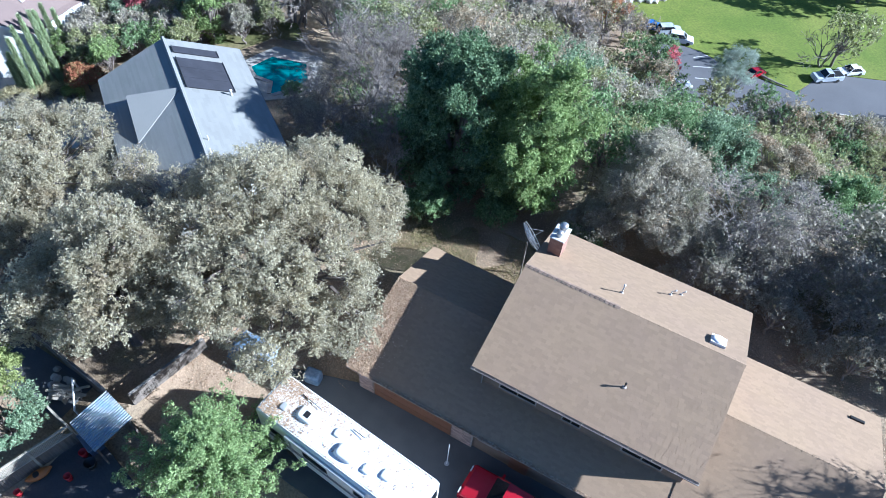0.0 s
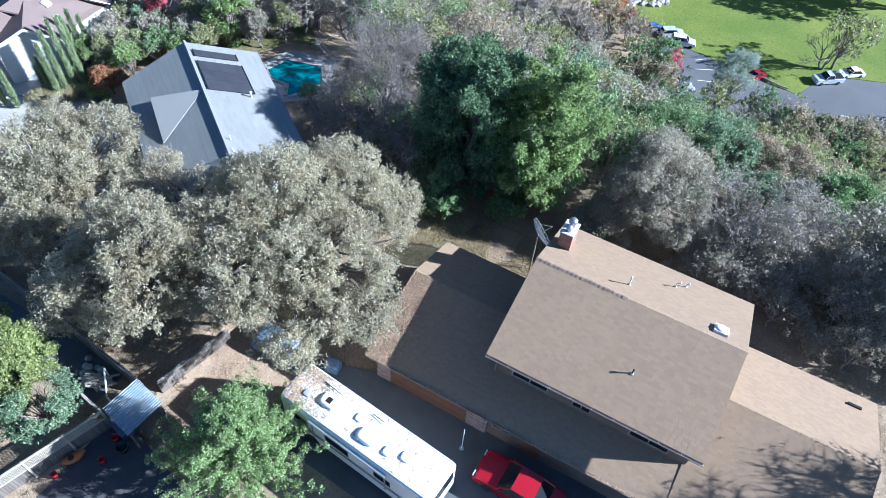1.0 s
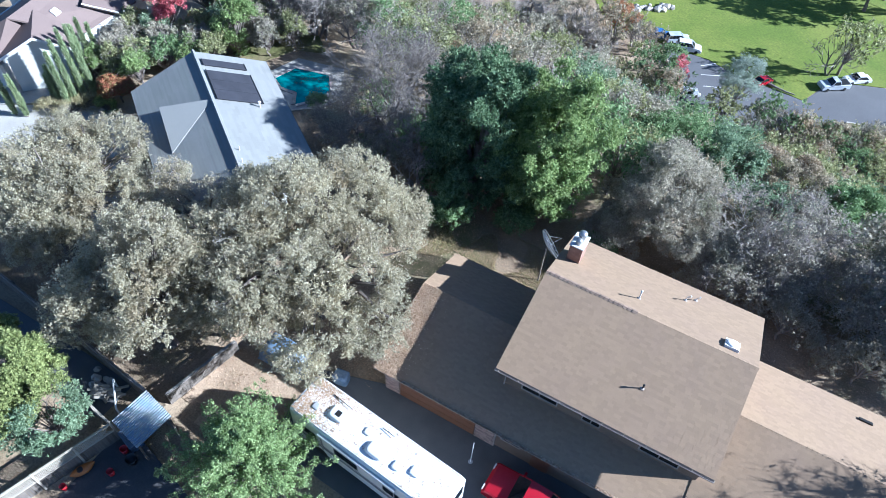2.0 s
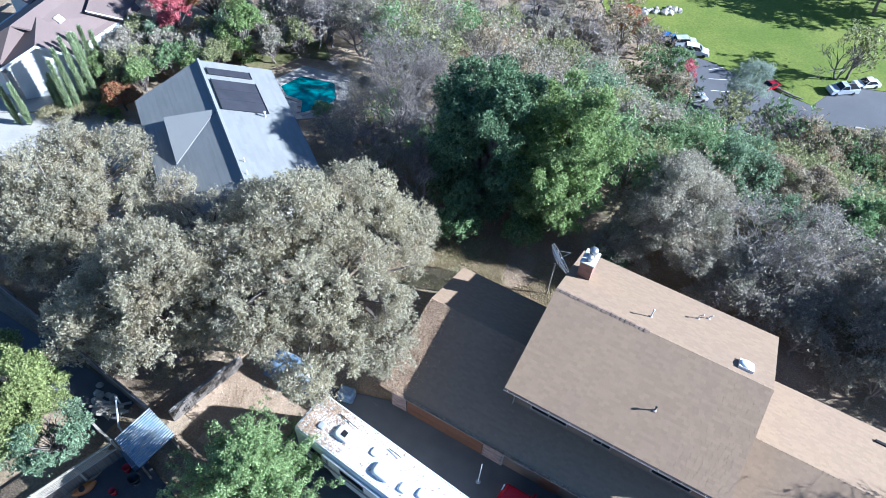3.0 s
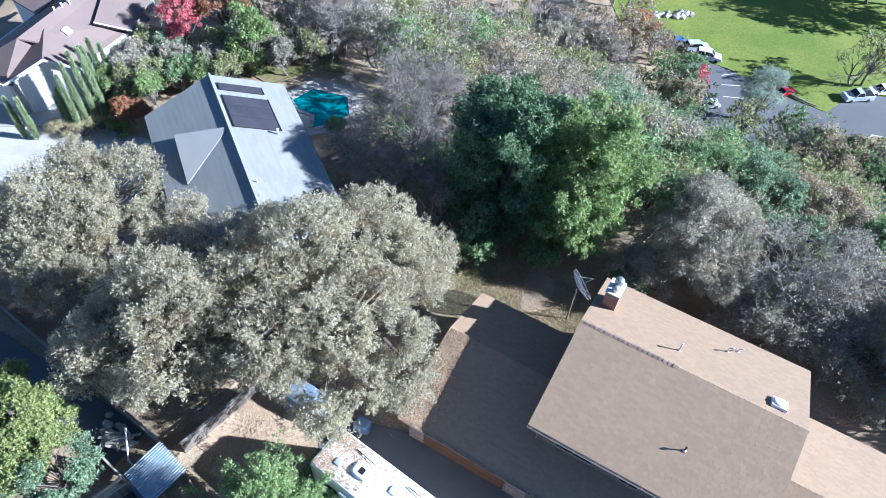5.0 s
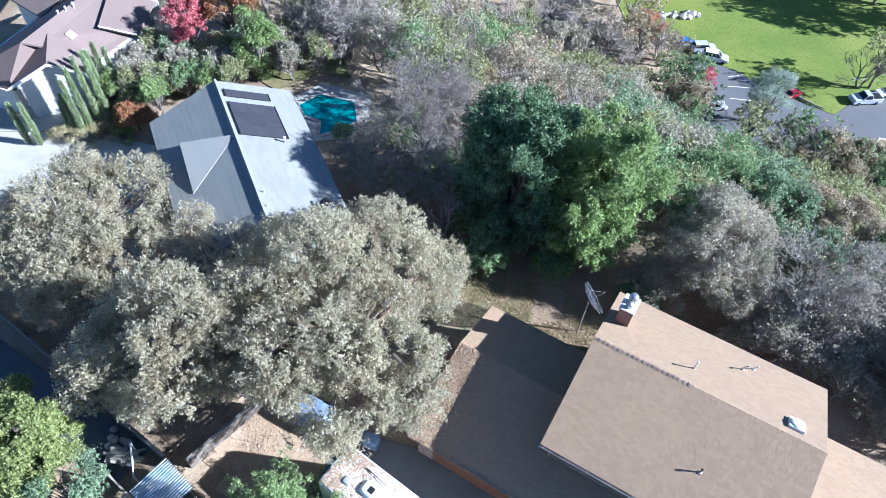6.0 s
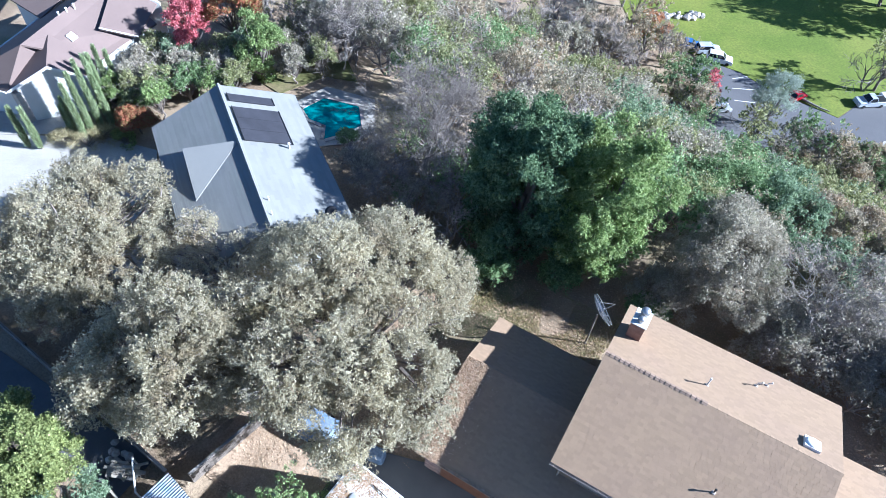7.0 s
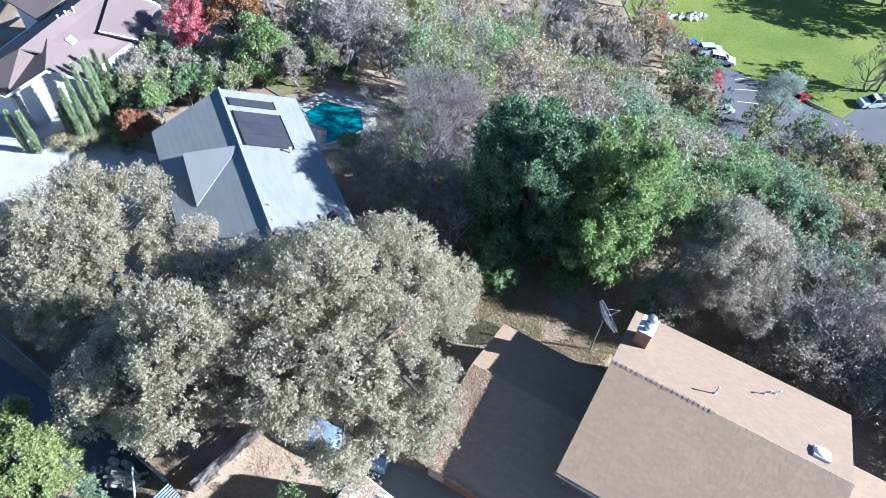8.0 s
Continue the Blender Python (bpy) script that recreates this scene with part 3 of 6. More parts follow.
for x0, x1, z0, z1 in ((-3.9, -2.9, 1.7, 2.3), (-1.7, -0.2, 1.65, 2.35), (1.4, 2.4, 1.7, 2.3)):
    w = part("window", box((x0, -RW - 0.025, z0), (x1, -RW - 0.004, z1)), BLACK, rv, "dark framed side window")
    part("pane", box((x0 + 0.05, -RW - 0.03, z0 + 0.05), (x1 - 0.05, -RW - 0.0255, z1 - 0.05)), DARK_GLASS, w)
part("windshield", slab([(RL + 0.012, -1.0, 1.6), (RL + 0.012, 1.0, 1.6), (RL + 0.012, 0.95, 2.6), (RL + 0.012, -0.95, 2.6)], (-0.02, 0, 0)), DARK_GLASS, rv, "wide dark windshield")
aw = part("awning", tube([(-2.6, -RW - 0.09, 2.9), (2.2, -RW - 0.09, 2.9)], [0.085, 0.085], 10), TRIM, rv, "rolled awning")
for x in (-2.5, 2.1):
    part("arm", box((x - 0.03, -RW - 0.06, 1.0), (x + 0.03, -RW - 0.013, 2.85)), GREY, aw)


def wheel(parent, at, r=0.33, w=0.22, m=None):
    t = part("wheel", moved(lathe([(r * 0.62, -w / 2), (r * 0.93, -w / 2), (r, -w * 0.3), (r, w * 0.3), (r * 0.93, w / 2), (r * 0.62, w / 2)], 20), pose(*at, 90, 0, 0)), TYRE, parent, smooth=True)
    part("rim", moved(lathe([(r * 0.6, -w * 0.42), (r * 0.55, -w * 0.45), (r * 0.2, -w * 0.5), (r * 0.2, w * 0.5), (r * 0.55, w * 0.45), (r * 0.6, w * 0.42)], 16), pose(*at, 90, 0, 0)), STEEL, t, "metal rim")


for x in (-2.7, 3.0):
    for y in (-RW + 0.12, RW - 0.12):
        wheel(rv, (x, y, 0.42), 0.42, 0.25)


def roof_unit(name, x, y, sx, sy, h, material, label="", rake=0.3):
    z, h, ring = 3.2, 0.85 * h, 20
    vv = []
    for grow, lift in ((1.04, 0.0), (1.0, 0.45), (0.93, 0.78), (0.76, 0.95), (0.4, 1.0)):
        for k in range(ring):
            a = 2 * math.pi * k / ring
            ca, sa = math.cos(a), math.sin(a)
            px, py = math.copysign(abs(ca) ** 0.55, ca), math.copysign(abs(sa) ** 0.55, sa)
            vv.append((x + grow * sx * px + rake * sx * 0.25 * lift, y + grow * sy * py * (1.0 - 0.18 * rake * px), z + h * lift))
    f = [(r * ring + k, r * ring + (k + 1) % ring, (r + 1) * ring + (k + 1) % ring, (r + 1) * ring + k) for r in range(4) for k in range(ring)]
    f.append(tuple(range(4 * ring, 5 * ring)))
    return part(name, (vv, f), material, rv, label, smooth=True)


ac = roof_unit("air_conditioner", -2.35, 0.0, 0.5, 0.36, 0.24, WHITE, "white roof air conditioner with a black grille")
part("grille", box((-2.45, -0.16, 3.395), (-2.15, 0.16, 3.412)), BLACK, ac, "black fan grille")
roof_unit("air_conditioner", 0.35, -0.35, 0.55, 0.36, 0.24, WHITE, "white roof air conditioner")
roof_unit("roof_vent", -3.55, -0.3, 0.2, 0.2, 0.12, GREY, "grey roof vent lid")
roof_unit("roof_vent", -0.55, 0.2, 0.24, 0.22, 0.14, WHITE, "white roof vent lid")
roof_unit("roof_vent", 1.6, -0.35, 0.24, 0.24, 0.14, WHITE)
roof_unit("roof_vent", 2.5, -0.05, 0.3, 0.26, 0.15, WHITE)
part("antenna", tube([(-3.2, 0.7, 3.27), (-2.0, 0.62, 3.30)], [0.025, 0.02], 6), BLACK, rv, "dark folded antenna")
part("antenna", tube([(-0.1, 0.75, 3.27), (0.65, 0.72, 3.32)], [0.03, 0.02], 6), BLACK, rv)
part("roof_edge", tube([(-RL + 0.3, RW - 0.12, 3.17), (RL - 0.3, RW - 0.12, 3.17)], [0.03, 0.03], 6), TRIM, rv)
part("roof_edge", tube([(-RL + 0.3, -RW + 0.12, 3.17), (RL - 0.3, -RW + 0.12, 3.17)], [0.03, 0.03], 6), TRIM, rv)
part("ladder", joined(*[tube([(-RL - 0.08, y, 0.8), (-RL - 0.08, y, 3.2), (-RL + 0.3, y, 3.3)], [0.02] * 3, 6) for y in (0.5, 0.9)],
     *[tube([(-RL - 0.08, 0.5, z), (-RL - 0.08, 0.9, z)], [0.015] * 2, 5) for z in np.arange(1.0, 3.1, 0.35)]), STEEL, rv, "rear ladder")


# ---- cars ----


def car(at, turn, material, label, long=4.5, wide=1.78, high=1.45, kind="sedan", group=""):
    c = thing("car" if kind != "pickup" else "pickup_truck", at, turn, label, "car" if kind != "pickup" else "pickup truck", group)
    L, Wd, z0, belt = long / 2, wide / 2, 0.22, 0.62 * high
    if kind == "suv":
        side = [(-L, 0.45), (-L + 0.05, belt), (-L + 0.15, belt + 0.02), (L * 0.42, belt + 0.02), (L * 0.93, belt * 0.86), (L, belt * 0.6), (L, 0.3), (-L, 0.3)]
    elif kind == "pickup":
        side = [(-L, 0.45), (-L, belt), (L * 0.45, belt + 0.02), (L * 0.94, belt * 0.92), (L, belt * 0.66), (L, 0.32), (-L, 0.32)]
    else:
        side = [(-L, 0.45), (-L + 0.05, belt * 0.92), (-L * 0.55, belt), (L * 0.35, belt), (L * 0.92, belt * 0.82), (L, belt * 0.6), (L, 0.28), (-L, 0.28)]
    k = len(side)
    rows = [(-1.0, 0.97), (-0.9, 1.0), (0.9, 1.0), (1.0, 0.97)]
    v = []
    for fy, s in rows:
        shrink = 0.93 if abs(fy) == 1.0 else 1.0
        v += [(x * (0.985 if abs(fy) == 1.0 else 1.0), fy * Wd, z0 + (z - z0) * shrink) for x, z in side]
    f = [(i * k + j, (i + 1) * k + j, (i + 1) * k + (j + 1) % k, i * k + (j + 1) % k) for i in range(3) for j in range(k)]
    f += [tuple(range(k)), tuple(range(4 * k - 1, 3 * k - 1, -1))]
    part("body", (v, f), material, c)
    if kind == "suv":
        b0, b1, t0, t1 = -L + 0.1, L * 0.45, -L + 0.35, L * 0.12
    elif kind == "pickup":
        b0, b1, t0, t1 = -L * 0.18, L * 0.45, -L * 0.14, L * 0.2
    else:
        b0, b1, t0, t1 = -L * 0.72, L * 0.40, -L * 0.42, L * 0.08
    wb, wt = Wd * 0.93, Wd * 0.76
    g = [(b0, -wb, belt), (b1, -wb, belt), (b1, wb, belt), (b0, wb, belt), (t0, -wt, high - 0.05), (t1, -wt, high - 0.05), (t1, wt, high - 0.05), (t0, wt, high - 0.05)]
    part("cabin_glass", (g, [(0, 1, 5, 4), (1, 2, 6, 5), (2, 3, 7, 6), (3, 0, 4, 7)]), DARK_GLASS, c, "dark window glass")
    part("roof", slab([(t0 - 0.03, -wt - 0.02, high - 0.02), (t1 + 0.03, -wt - 0.02, high - 0.02), (t1 + 0.03, wt + 0.02, high - 0.02), (t0 - 0.03, wt + 0.02, high - 0.02)], (0, 0, -0.05)), material, c)
    for a, b in ((4, 0), (5, 1), (6, 2), (7, 3)):
        part("pillar", tube([g[a], g[b]], [0.045, 0.05], 5), material, c)
    if kind == "pickup":
        part("bed", box((-L + 0.12, -Wd * 0.82, belt - 0.02), (b0 - 0.1, Wd * 0.82, belt + 0.012)), BLACK, c, "dark open bed")
    for x in (-L * 0.6, L * 0.62):
        for y in (-Wd + 0.08, Wd - 0.08):
            wheel(c, (x, y, 0.33))
    for y in (-Wd * 0.7, Wd * 0.7):
        soft_box("headlight", (L - 0.06, y - 0.16, belt * 0.62), (L + 0.012, y + 0.16, belt * 0.74), WHITE, c, bevel=0.02)
        soft_box("tail_light", (-L - 0.012, y - 0.14, belt * 0.68), (-L + 0.06, y + 0.14, belt * 0.82), RED, c, bevel=0.02)
        part("mirror", moved(box((-0.06, -0.09, 0), (0.06, 0.09, 0.12)), pose(b1 - 0.25, (Wd + 0.08) * (1 if y > 0 else -1), belt)), material, c)
    return c


car((3.95, -8.5, 0.1), 178, RED_PAINT, "red sedan parked in shade before the garage")
PARK = 0.07 - PARK_DROP
car((-5.9, 92.4, PARK), 15, WHITE_PAINT, "white sport utility car parked at the lawn edge", 4.5, 1.8, 1.8, "suv", "cars parked in the park")
car((-8.4, 94.0, PARK), 35, SILVER_PAINT, "silver sport utility car parked beside the white one", 4.4, 1.8, 1.7, "suv", "cars parked in the park")
car((-11.6, 93.6, PARK), 25, BLUE_PAINT, "blue sedan parked by the lawn", 4.5, 1.8, 1.45, "sedan", "cars parked in the park")
car((8.0, 90.0, PARK), 60, RED_PAINT, "small red car with its hatch to the lawn", 3.6, 1.65, 1.4, "sedan", "cars parked in the park")
car((18.9, 95.6, PARK), 218, SILVER_PAINT, "silver pickup truck parked on the asphalt", 5.2, 1.95, 1.8, "pickup", "cars parked in the park")
car((22.2, 99.8, PARK), 218, WHITE_PAINT, "white sedan parked behind the pickup", 4.6, 1.8, 1.45, "sedan", "cars parked in the park")
car((-2.4, 79.2, PARK), 40, WHITE_PAINT, "white sedan parked under the trees", 4.6, 1.8, 1.45, "sedan", "cars parked in the park")

pole = thing("driveway_pole", (0.45, -8.0, 0.08), 0, "thin white pole standing on the driveway", "pole")
part("shaft", tube([Vector((0, 0, 0)), Vector((0, 0, 2.4))], [0.025, 0.022], 8), WHITE, pole)
part("foot", lathe([(0.0, 0.0), (0.14, 0.0), (0.13, 0.03), (0.03, 0.05)], 14), GREY, pole)
# ---- the neighbour's house with the grey roof ----
nb = thing("house", label="house with pale grey shingle roof, solar panels and cross gable", category="house")
NT, NE = Vector((-30.03, 6.0, 5.89)), Vector((-19.10, -1.64, 5.89))
nd = (NE - NT).normalized()
ns = Vector((-nd.y, nd.x, 0))
if ns.y < 0:
    ns = -ns
NHALF, NDROP, NRAKE = 4.8, 1.51, 0.9
right = Slope(NE + nd * NRAKE + ns * NHALF - Vector((0, 0, NDROP)), NT - NE, -nd * NRAKE - ns * NHALF + Vector((0, 0, NDROP)))
left = Slope(NT + nd * NRAKE - ns * NHALF - Vector((0, 0, NDROP)), NE - NT, -nd * NRAKE + ns * NHALF + Vector((0, 0, NDROP)))
LATER.append(lambda: shingled("roof_slope", right, nb, GREY_ROOF, 0.9, 0.205, step=0.004, gap=0.001, label="sunlit pale grey shingle slope", seed=21))
LATER.append(lambda: shingled("roof_slope", left, nb, GREY_ROOF, 2.4, 0.125, step=0.012, gap=0.002, label="grey shingle slope in grazing light", seed=22))
part("ridge", tube([NT + Vector((0, 0, 0.03)), NE + Vector((0, 0, 0.03))], [0.14, 0.14], 6), GREY_ROOF, nb)
ground_n = 0.9
for s, h in ((-1, NHALF - 0.5), (1, NHALF - 0.5)):
    a, b = NT + nd * 1.4 + ns * s * h, NE - nd * 0.1 + ns * s * h
    part("wall", slab([(a.x, a.y, ground_n), (b.x, b.y, ground_n), (b.x, b.y, 4.32), (a.x, a.y, 4.32)], -ns * s * 0.2), WHITE_WALL, nb, "white painted wall")
for e, d in ((NT + nd * 1.4, nd), (NE - nd * 0.1, -nd)):
    a, b = e - ns * (NHALF - 0.7), e + ns * (NHALF - 0.7)
    part("gable_wall", slab([(a.x, a.y, ground_n), (b.x, b.y, ground_n), (b.x, b.y, 4.35), (e.x, e.y, 5.68), (a.x, a.y, 4.35)], d * 0.2), WHITE_WALL, nb, "white gable wall")
for s in (right, left):
    part("fascia", slab([s.at(0, -0.03, -0.01), s.at(s.la, -0.03, -0.01), s.at(s.la, -0.03, -0.2), s.at(0, -0.03, -0.2)], s.u * 0.028), BLACK, nb, "dark eave gutter")
# cross gable
gp = NT + nd * 5.84
gh = NT + nd * 4.9 - ns * 3.33 - Vector((0, 0, 0.39))
tipn = NT + nd * 8.85 - ns * 3.42 - Vector((0, 0, 1.05))
foot = NT + nd * 4.6 - ns * 3.33 - Vector((0, 0, 1.05))
up6 = Vector((0, 0, 0.06))
part("cross_gable_slope", slab([gh + up6, tipn + up6, gp + up6], (0, 0, -0.1)), GREY_ROOF, nb, "sunlit smooth grey slope of the cross gable")
part("cross_gable_wall", slab([gh - Vector((0, 0, 0.05)) + ns * 0.25, tipn + ns * 0.25, foot + ns * 0.25], ns * 0.1), WHITE_WALL, nb)
part("cross_gable_cheek", slab([gh - Vector((0, 0, 0.05)), foot, gp - Vector((0, 0, 0.05))], nd * 0.08), GREY_ROOF, nb)


def solar(u0, u1, a0, a1):
    """A mat of dark pool-heating panels on the sunny slope; a along from the far end, u up from the eave."""
    p = thing("solar_panel", label="black solar pool-heating panels on the grey roof", category="solar panel", group="solar panels")
    count = max(1, round((a1 - a0) / 1.2))
    for i in range(count):
        x0, x1 = a0 + (a1 - a0) * i / count + 0.01, a0 + (a1 - a0) * (i + 1) / count - 0.01
        part("mat", slab([right.at(right.la - x1, u0, 0.09), right.at(right.la - x0, u0, 0.09), right.at(right.la - x0, u1, 0.09), right.at(right.la - x1, u1, 0.09)], -0.04 * right.n), PANEL, p)
    for u in (u0, u1):
        part("header_pipe", tube([right.at(right.la - a0, u, 0.1), right.at(right.la - a1, u, 0.1)], [0.035, 0.035], 6), BLACK, p)


solar(1.76, 4.77, 2.35, 5.78)
solar(1.85, 4.77, 0.95, 1.75)
rv1 = right.at(right.la - 6.1, 2.07, 0.0)
bb = thing("vent_pipe", tuple(rv1), 0, "short white vent pipe below the solar panels", "vent pipe")
part("pipe", tube([(0, 0, 0), (0, 0, 0.4)], [0.06, 0.06], 8), WHITE_WALL, bb)
part("cap", moved(lathe([(0.1, 0), (0.1, 0.06), (0.05, 0.1)], 10), pose(0, 0, 0.4)), WHITE_WALL, bb)
ds = right.at(1.1, 1.31, 0.0)
dish = thing("satellite_dish", tuple(ds), 20, "small dark satellite dish on the grey roof", "satellite dish")
part("mast", tube([(0, 0, 0), (0, 0, 0.4)], [0.03, 0.03], 6), GREY, dish)
part("reflector", moved(lathe([(0.02, 0.0), (0.2, 0.02), (0.36, 0.07), (0.37, 0.08), (0.2, 0.04), (0.02, 0.02)], 18), pose(0, 0, 0.45, 25, 0, 0)), BLACK, dish, smooth=True)
for a, u in ((2.23, 4.66), (1.03, 4.79)):
    q = right.at(a, u, 0.0)
    t = thing("vent_pipe", tuple(q), 0, "thin white vent pipe on the grey roof", "vent pipe")
    part("pipe", tube([(0, 0, 0), (0, 0, 0.35)], [0.035, 0.035], 6), WHITE_WALL, t)

# pool
POOL_Z = 1.12
sheet("pool_deck", [(-28.9, 11.6), (-26.9, 9.6), (-24.9, 8.4), (-22.6, 10.4), (-22.0, 12.6), (-24.0, 15.4), (-28.0, 14.6)], PALE_CONCRETE, POOL_Z, "pale concrete deck round the pool", "paving", 0.5)
sheet("garden_lawn", [(-33.0, 12.2), (-30.5, 11.9), (-28.9, 15.6), (-26.6, 16.6), (-28.6, 18.2), (-32.4, 16.4)], ROUGH_GRASS, 1.07, "small patch of garden lawn beside the pool", "lawn", 0.3)
m, n, p = tree_of("pool_water")
wc = mixed(n, ramp(n, noise_of(n, 0.8, 3.0), (0.4, 0.0), (0.6, 1.0)), (0.0, 0.12, 0.135), (0.006, 0.20, 0.21))
n.links.new(wc, p.inputs["Base Color"])
p.inputs["Roughness"].default_value = 0.05
b = node(n, "ShaderNodeBump", Strength=0.15, Distance=0.03)
n.links.new(noise_of(n, 3.0, 3.0), b.inputs["Height"])
n.links.new(b.outputs[0], p.inputs["Normal"])
WATER = m
rim = [(-27.85, 11.4), (-26.75, 10.75), (-25.3, 10.85), (-24.5, 9.6), (-23.65, 10.9), (-23.1, 12.3), (-24.5, 14.0), (-27.3, 13.3)]
put("pool_water", mesh_of("pool_water", *slab([(x, y, POOL_Z + 0.02) for x, y in rim], (0, 0, -0.03)), WATER), kind="structure", label="teal swimming pool water", category="pool")
cop = thing("pool_coping", label="white stone coping round the teal pool", category="coping")
for i, (x, y) in enumerate(rim):
    x2, y2 = rim[(i + 1) % len(rim)]
    cnt = max(1, int(math.hypot(x2 - x, y2 - y) / 0.6))
    for j in range(cnt):
        a = Vector((x, y, POOL_Z + 0.004)).lerp(Vector((x2, y2, POOL_Z + 0.004)), j / cnt)
        c = Vector((x, y, POOL_Z + 0.004)).lerp(Vector((x2, y2, POOL_Z + 0.004)), (j + 0.96) / cnt)
        d = (c - a).normalized()
        o = Vector((d.y, -d.x, 0)) * 0.3
        part("coping_stone", slab([a + o, c + o, c, a], (0, 0, 0.06)), STONE, cop)

# ---- the brown-roofed house ----
bh = thing("house", label="white-walled house with a brown hip and gable roof", category="house")


def brown_slope(corners, label="", thick=0.14):
    vs = [Vector(c) for c in corners]
    nrm = (vs[1] - vs[0]).cross(vs[2] - vs[0])
    if nrm.z < 0:
        vs = vs[::-1]
    return part("roof_slope", slab(vs, (0, 0, -thick)), BROWN_ROOF, bh, label)


def white_wall(a, b, top_a, top_b, label="", base=0.9, peak=None):
    a, b = Vector((*a, base)), Vector((*b, base))
    d = (b - a).normalized()
    cs = [a, b, Vector((b.x, b.y, top_b))] + ([Vector(peak)] if peak else []) + [Vector((a.x, a.y, top_a))]
    return part("wall", slab(cs, Vector((-d.y, d.x, 0)) * 0.18), WHITE_WALL, bh, label)


K0, K1 = (-43.3, 1.4, 6.3), (-45.2, 10.5, 6.3)
LE0, LE1, RE1 = (-46.9, -1.9, 4.0), (-49.2, 10.2, 4.0), (-40.9, 10.5, 4.0)
brown_slope([LE0, K0, K1, LE1], "brown shingle slope")
brown_slope([(-40.9, 5.0, 4.0), RE1, K1, K0], "brown shingle slope in the sun")
brown_slope([LE0, (-43.1, -1.0, 4.0), K0], "brown shingle hip")
brown_slope([(-43.1, -1.0, 4.0), (-43.2, 3.4, 5.95), K0])
GL, GP, GR, GM = (-43.1, -1.0, 4.02), (-41.1, 1.3, 5.55), (-39.6, 3.3, 4.02), (-43.2, 3.4, 6.0)
brown_slope([GL, GP, GM], "brown slope of the front gable")
brown_slope([GP, GR, (-40.9, 5.0, 4.1), GM])
for p0, p1 in ((GL, GP), (GP, GR)):
    p0, p1 = Vector(p0), Vector(p1)
    part("bargeboard", slab([p0 + Vector((0.03, -0.03, 0.01)), p1 + Vector((0.03, -0.03, 0.01)), p1 + Vector((0.03, -0.03, -0.2)), p0 + Vector((0.03, -0.03, -0.2))], (0.03, -0.02, 0)), TRIM, bh, "white bargeboard")
white_wall((-42.9, -0.5), (-40.1, 3.2), 3.95, 3.95, "bright white gable wall", peak=(-41.4, 1.5, 5.3))
white_wall((-46.5, -1.3), (-42.9, -0.1), 3.95, 3.95, "shaded white wall under the eave")
white_wall((-40.4, 3.4), (-41.0, 10.3), 3.95, 3.95)
part("stone_pier", box((-43.3, -0.75, 0.9), (-42.75, -0.2, 3.7)), STONE, bh, "stone-clad pier beside the gable wall")
for p0, p1 in ((LE0, (-43.1, -1.0, 4.0)), (LE0, LE1)):
    p0, p1 = Vector(p0), Vector(p1)
    d = (p1 - p0).normalized()
    o = Vector((d.y, -d.x, 0)) * (0.06 if p1.y < 0 else -0.06)
    part("gutter", slab([p0 + o, p1 + o, p1 + o * 3, p0 + o * 3], (0, 0, -0.1)), TRIM, bh, "white eave gutter")
# rear wing, gable towards the sun
brown_slope([(-42.0, 6.5, 5.3), (-40.4, 8.3, 4.2), (-42.3, 12.2, 4.5), (-44.6, 10.6, 6.2)], "greyish brown slope of the rear wing")
part("edge_trim", tube([(-42.0, 6.5, 5.33), (-40.4, 8.3, 4.23)], [0.06, 0.06], 5), TRIM, bh, "white roof edge")
white_wall((-43.4, 11.0), (-42.0, 12.1), 5.0, 4.5, "sunlit white end wall", peak=(-42.9, 11.5, 5.2))
brown_slope([(-52.5, 6.2, 4.3), (-47.9, 5.8, 4.3), (-48.2, 12.5, 5.9), (-53.0, 12.9, 5.9)], "greyish roof of a further wing")
white_wall((-52.2, 6.6), (-48.2, 6.2), 4.2, 4.2)
for off in (0.0, 0.55, 1.1):
    q = Vector((-44.1, 5.2 + off * 1.2, 6.02))
    t = thing("vent_pipe", tuple(q), 0, "small pale vent pipe on the brown roof", "vent pipe")
    part("pipe", tube([(0, 0, -0.1), (0, 0, 0.45)], [0.06, 0.06], 6), TRIM, t)
    part("cap", moved(lathe([(0.1, 0), (0.1, 0.05), (0.04, 0.09)], 8), pose(0, 0, 0.45)), TRIM, t)
t = thing("skylight", (-42.6, 4.6, 5.35), 10, "small white skylight on the brown roof", "skylight", tilt=(0, 32))
soft_box("dome", (-0.3, -0.3, 0), (0.3, 0.3, 0.18), WHITE, t, bevel=0.06)

# rocks at the edge of the lawn
rp = random.Random(4)
for i in range(26):
    bm = bmesh.new()
    bmesh.ops.create_icosphere(bm, subdivisions=1, radius=rp.uniform(0.4, 0.95))
    for w in bm.verts:
        w.co *= 1 + 0.3 * noise.noise(w.co * 2 + Vector((i, 0, 0)))
        w.co.z *= 0.7
    me = bpy.data.meshes.new("boulder")
    bm.to_mesh(me)
    bm.free()
    me.materials.append(STONE)
    k = rp.random()
    put("boulder", me, None, "pale grey boulder at the lawn edge", m=pose(*afar(-16.8 + 5.6 * k + rp.uniform(-0.8, 0.8), 84.2 + 4.4 * k + rp.uniform(-0.9, 0.9)), 0.25 - PARK_DROP, 0, 0, rp.uniform(0, 360)), category="boulder", group="boulders at the lawn edge")
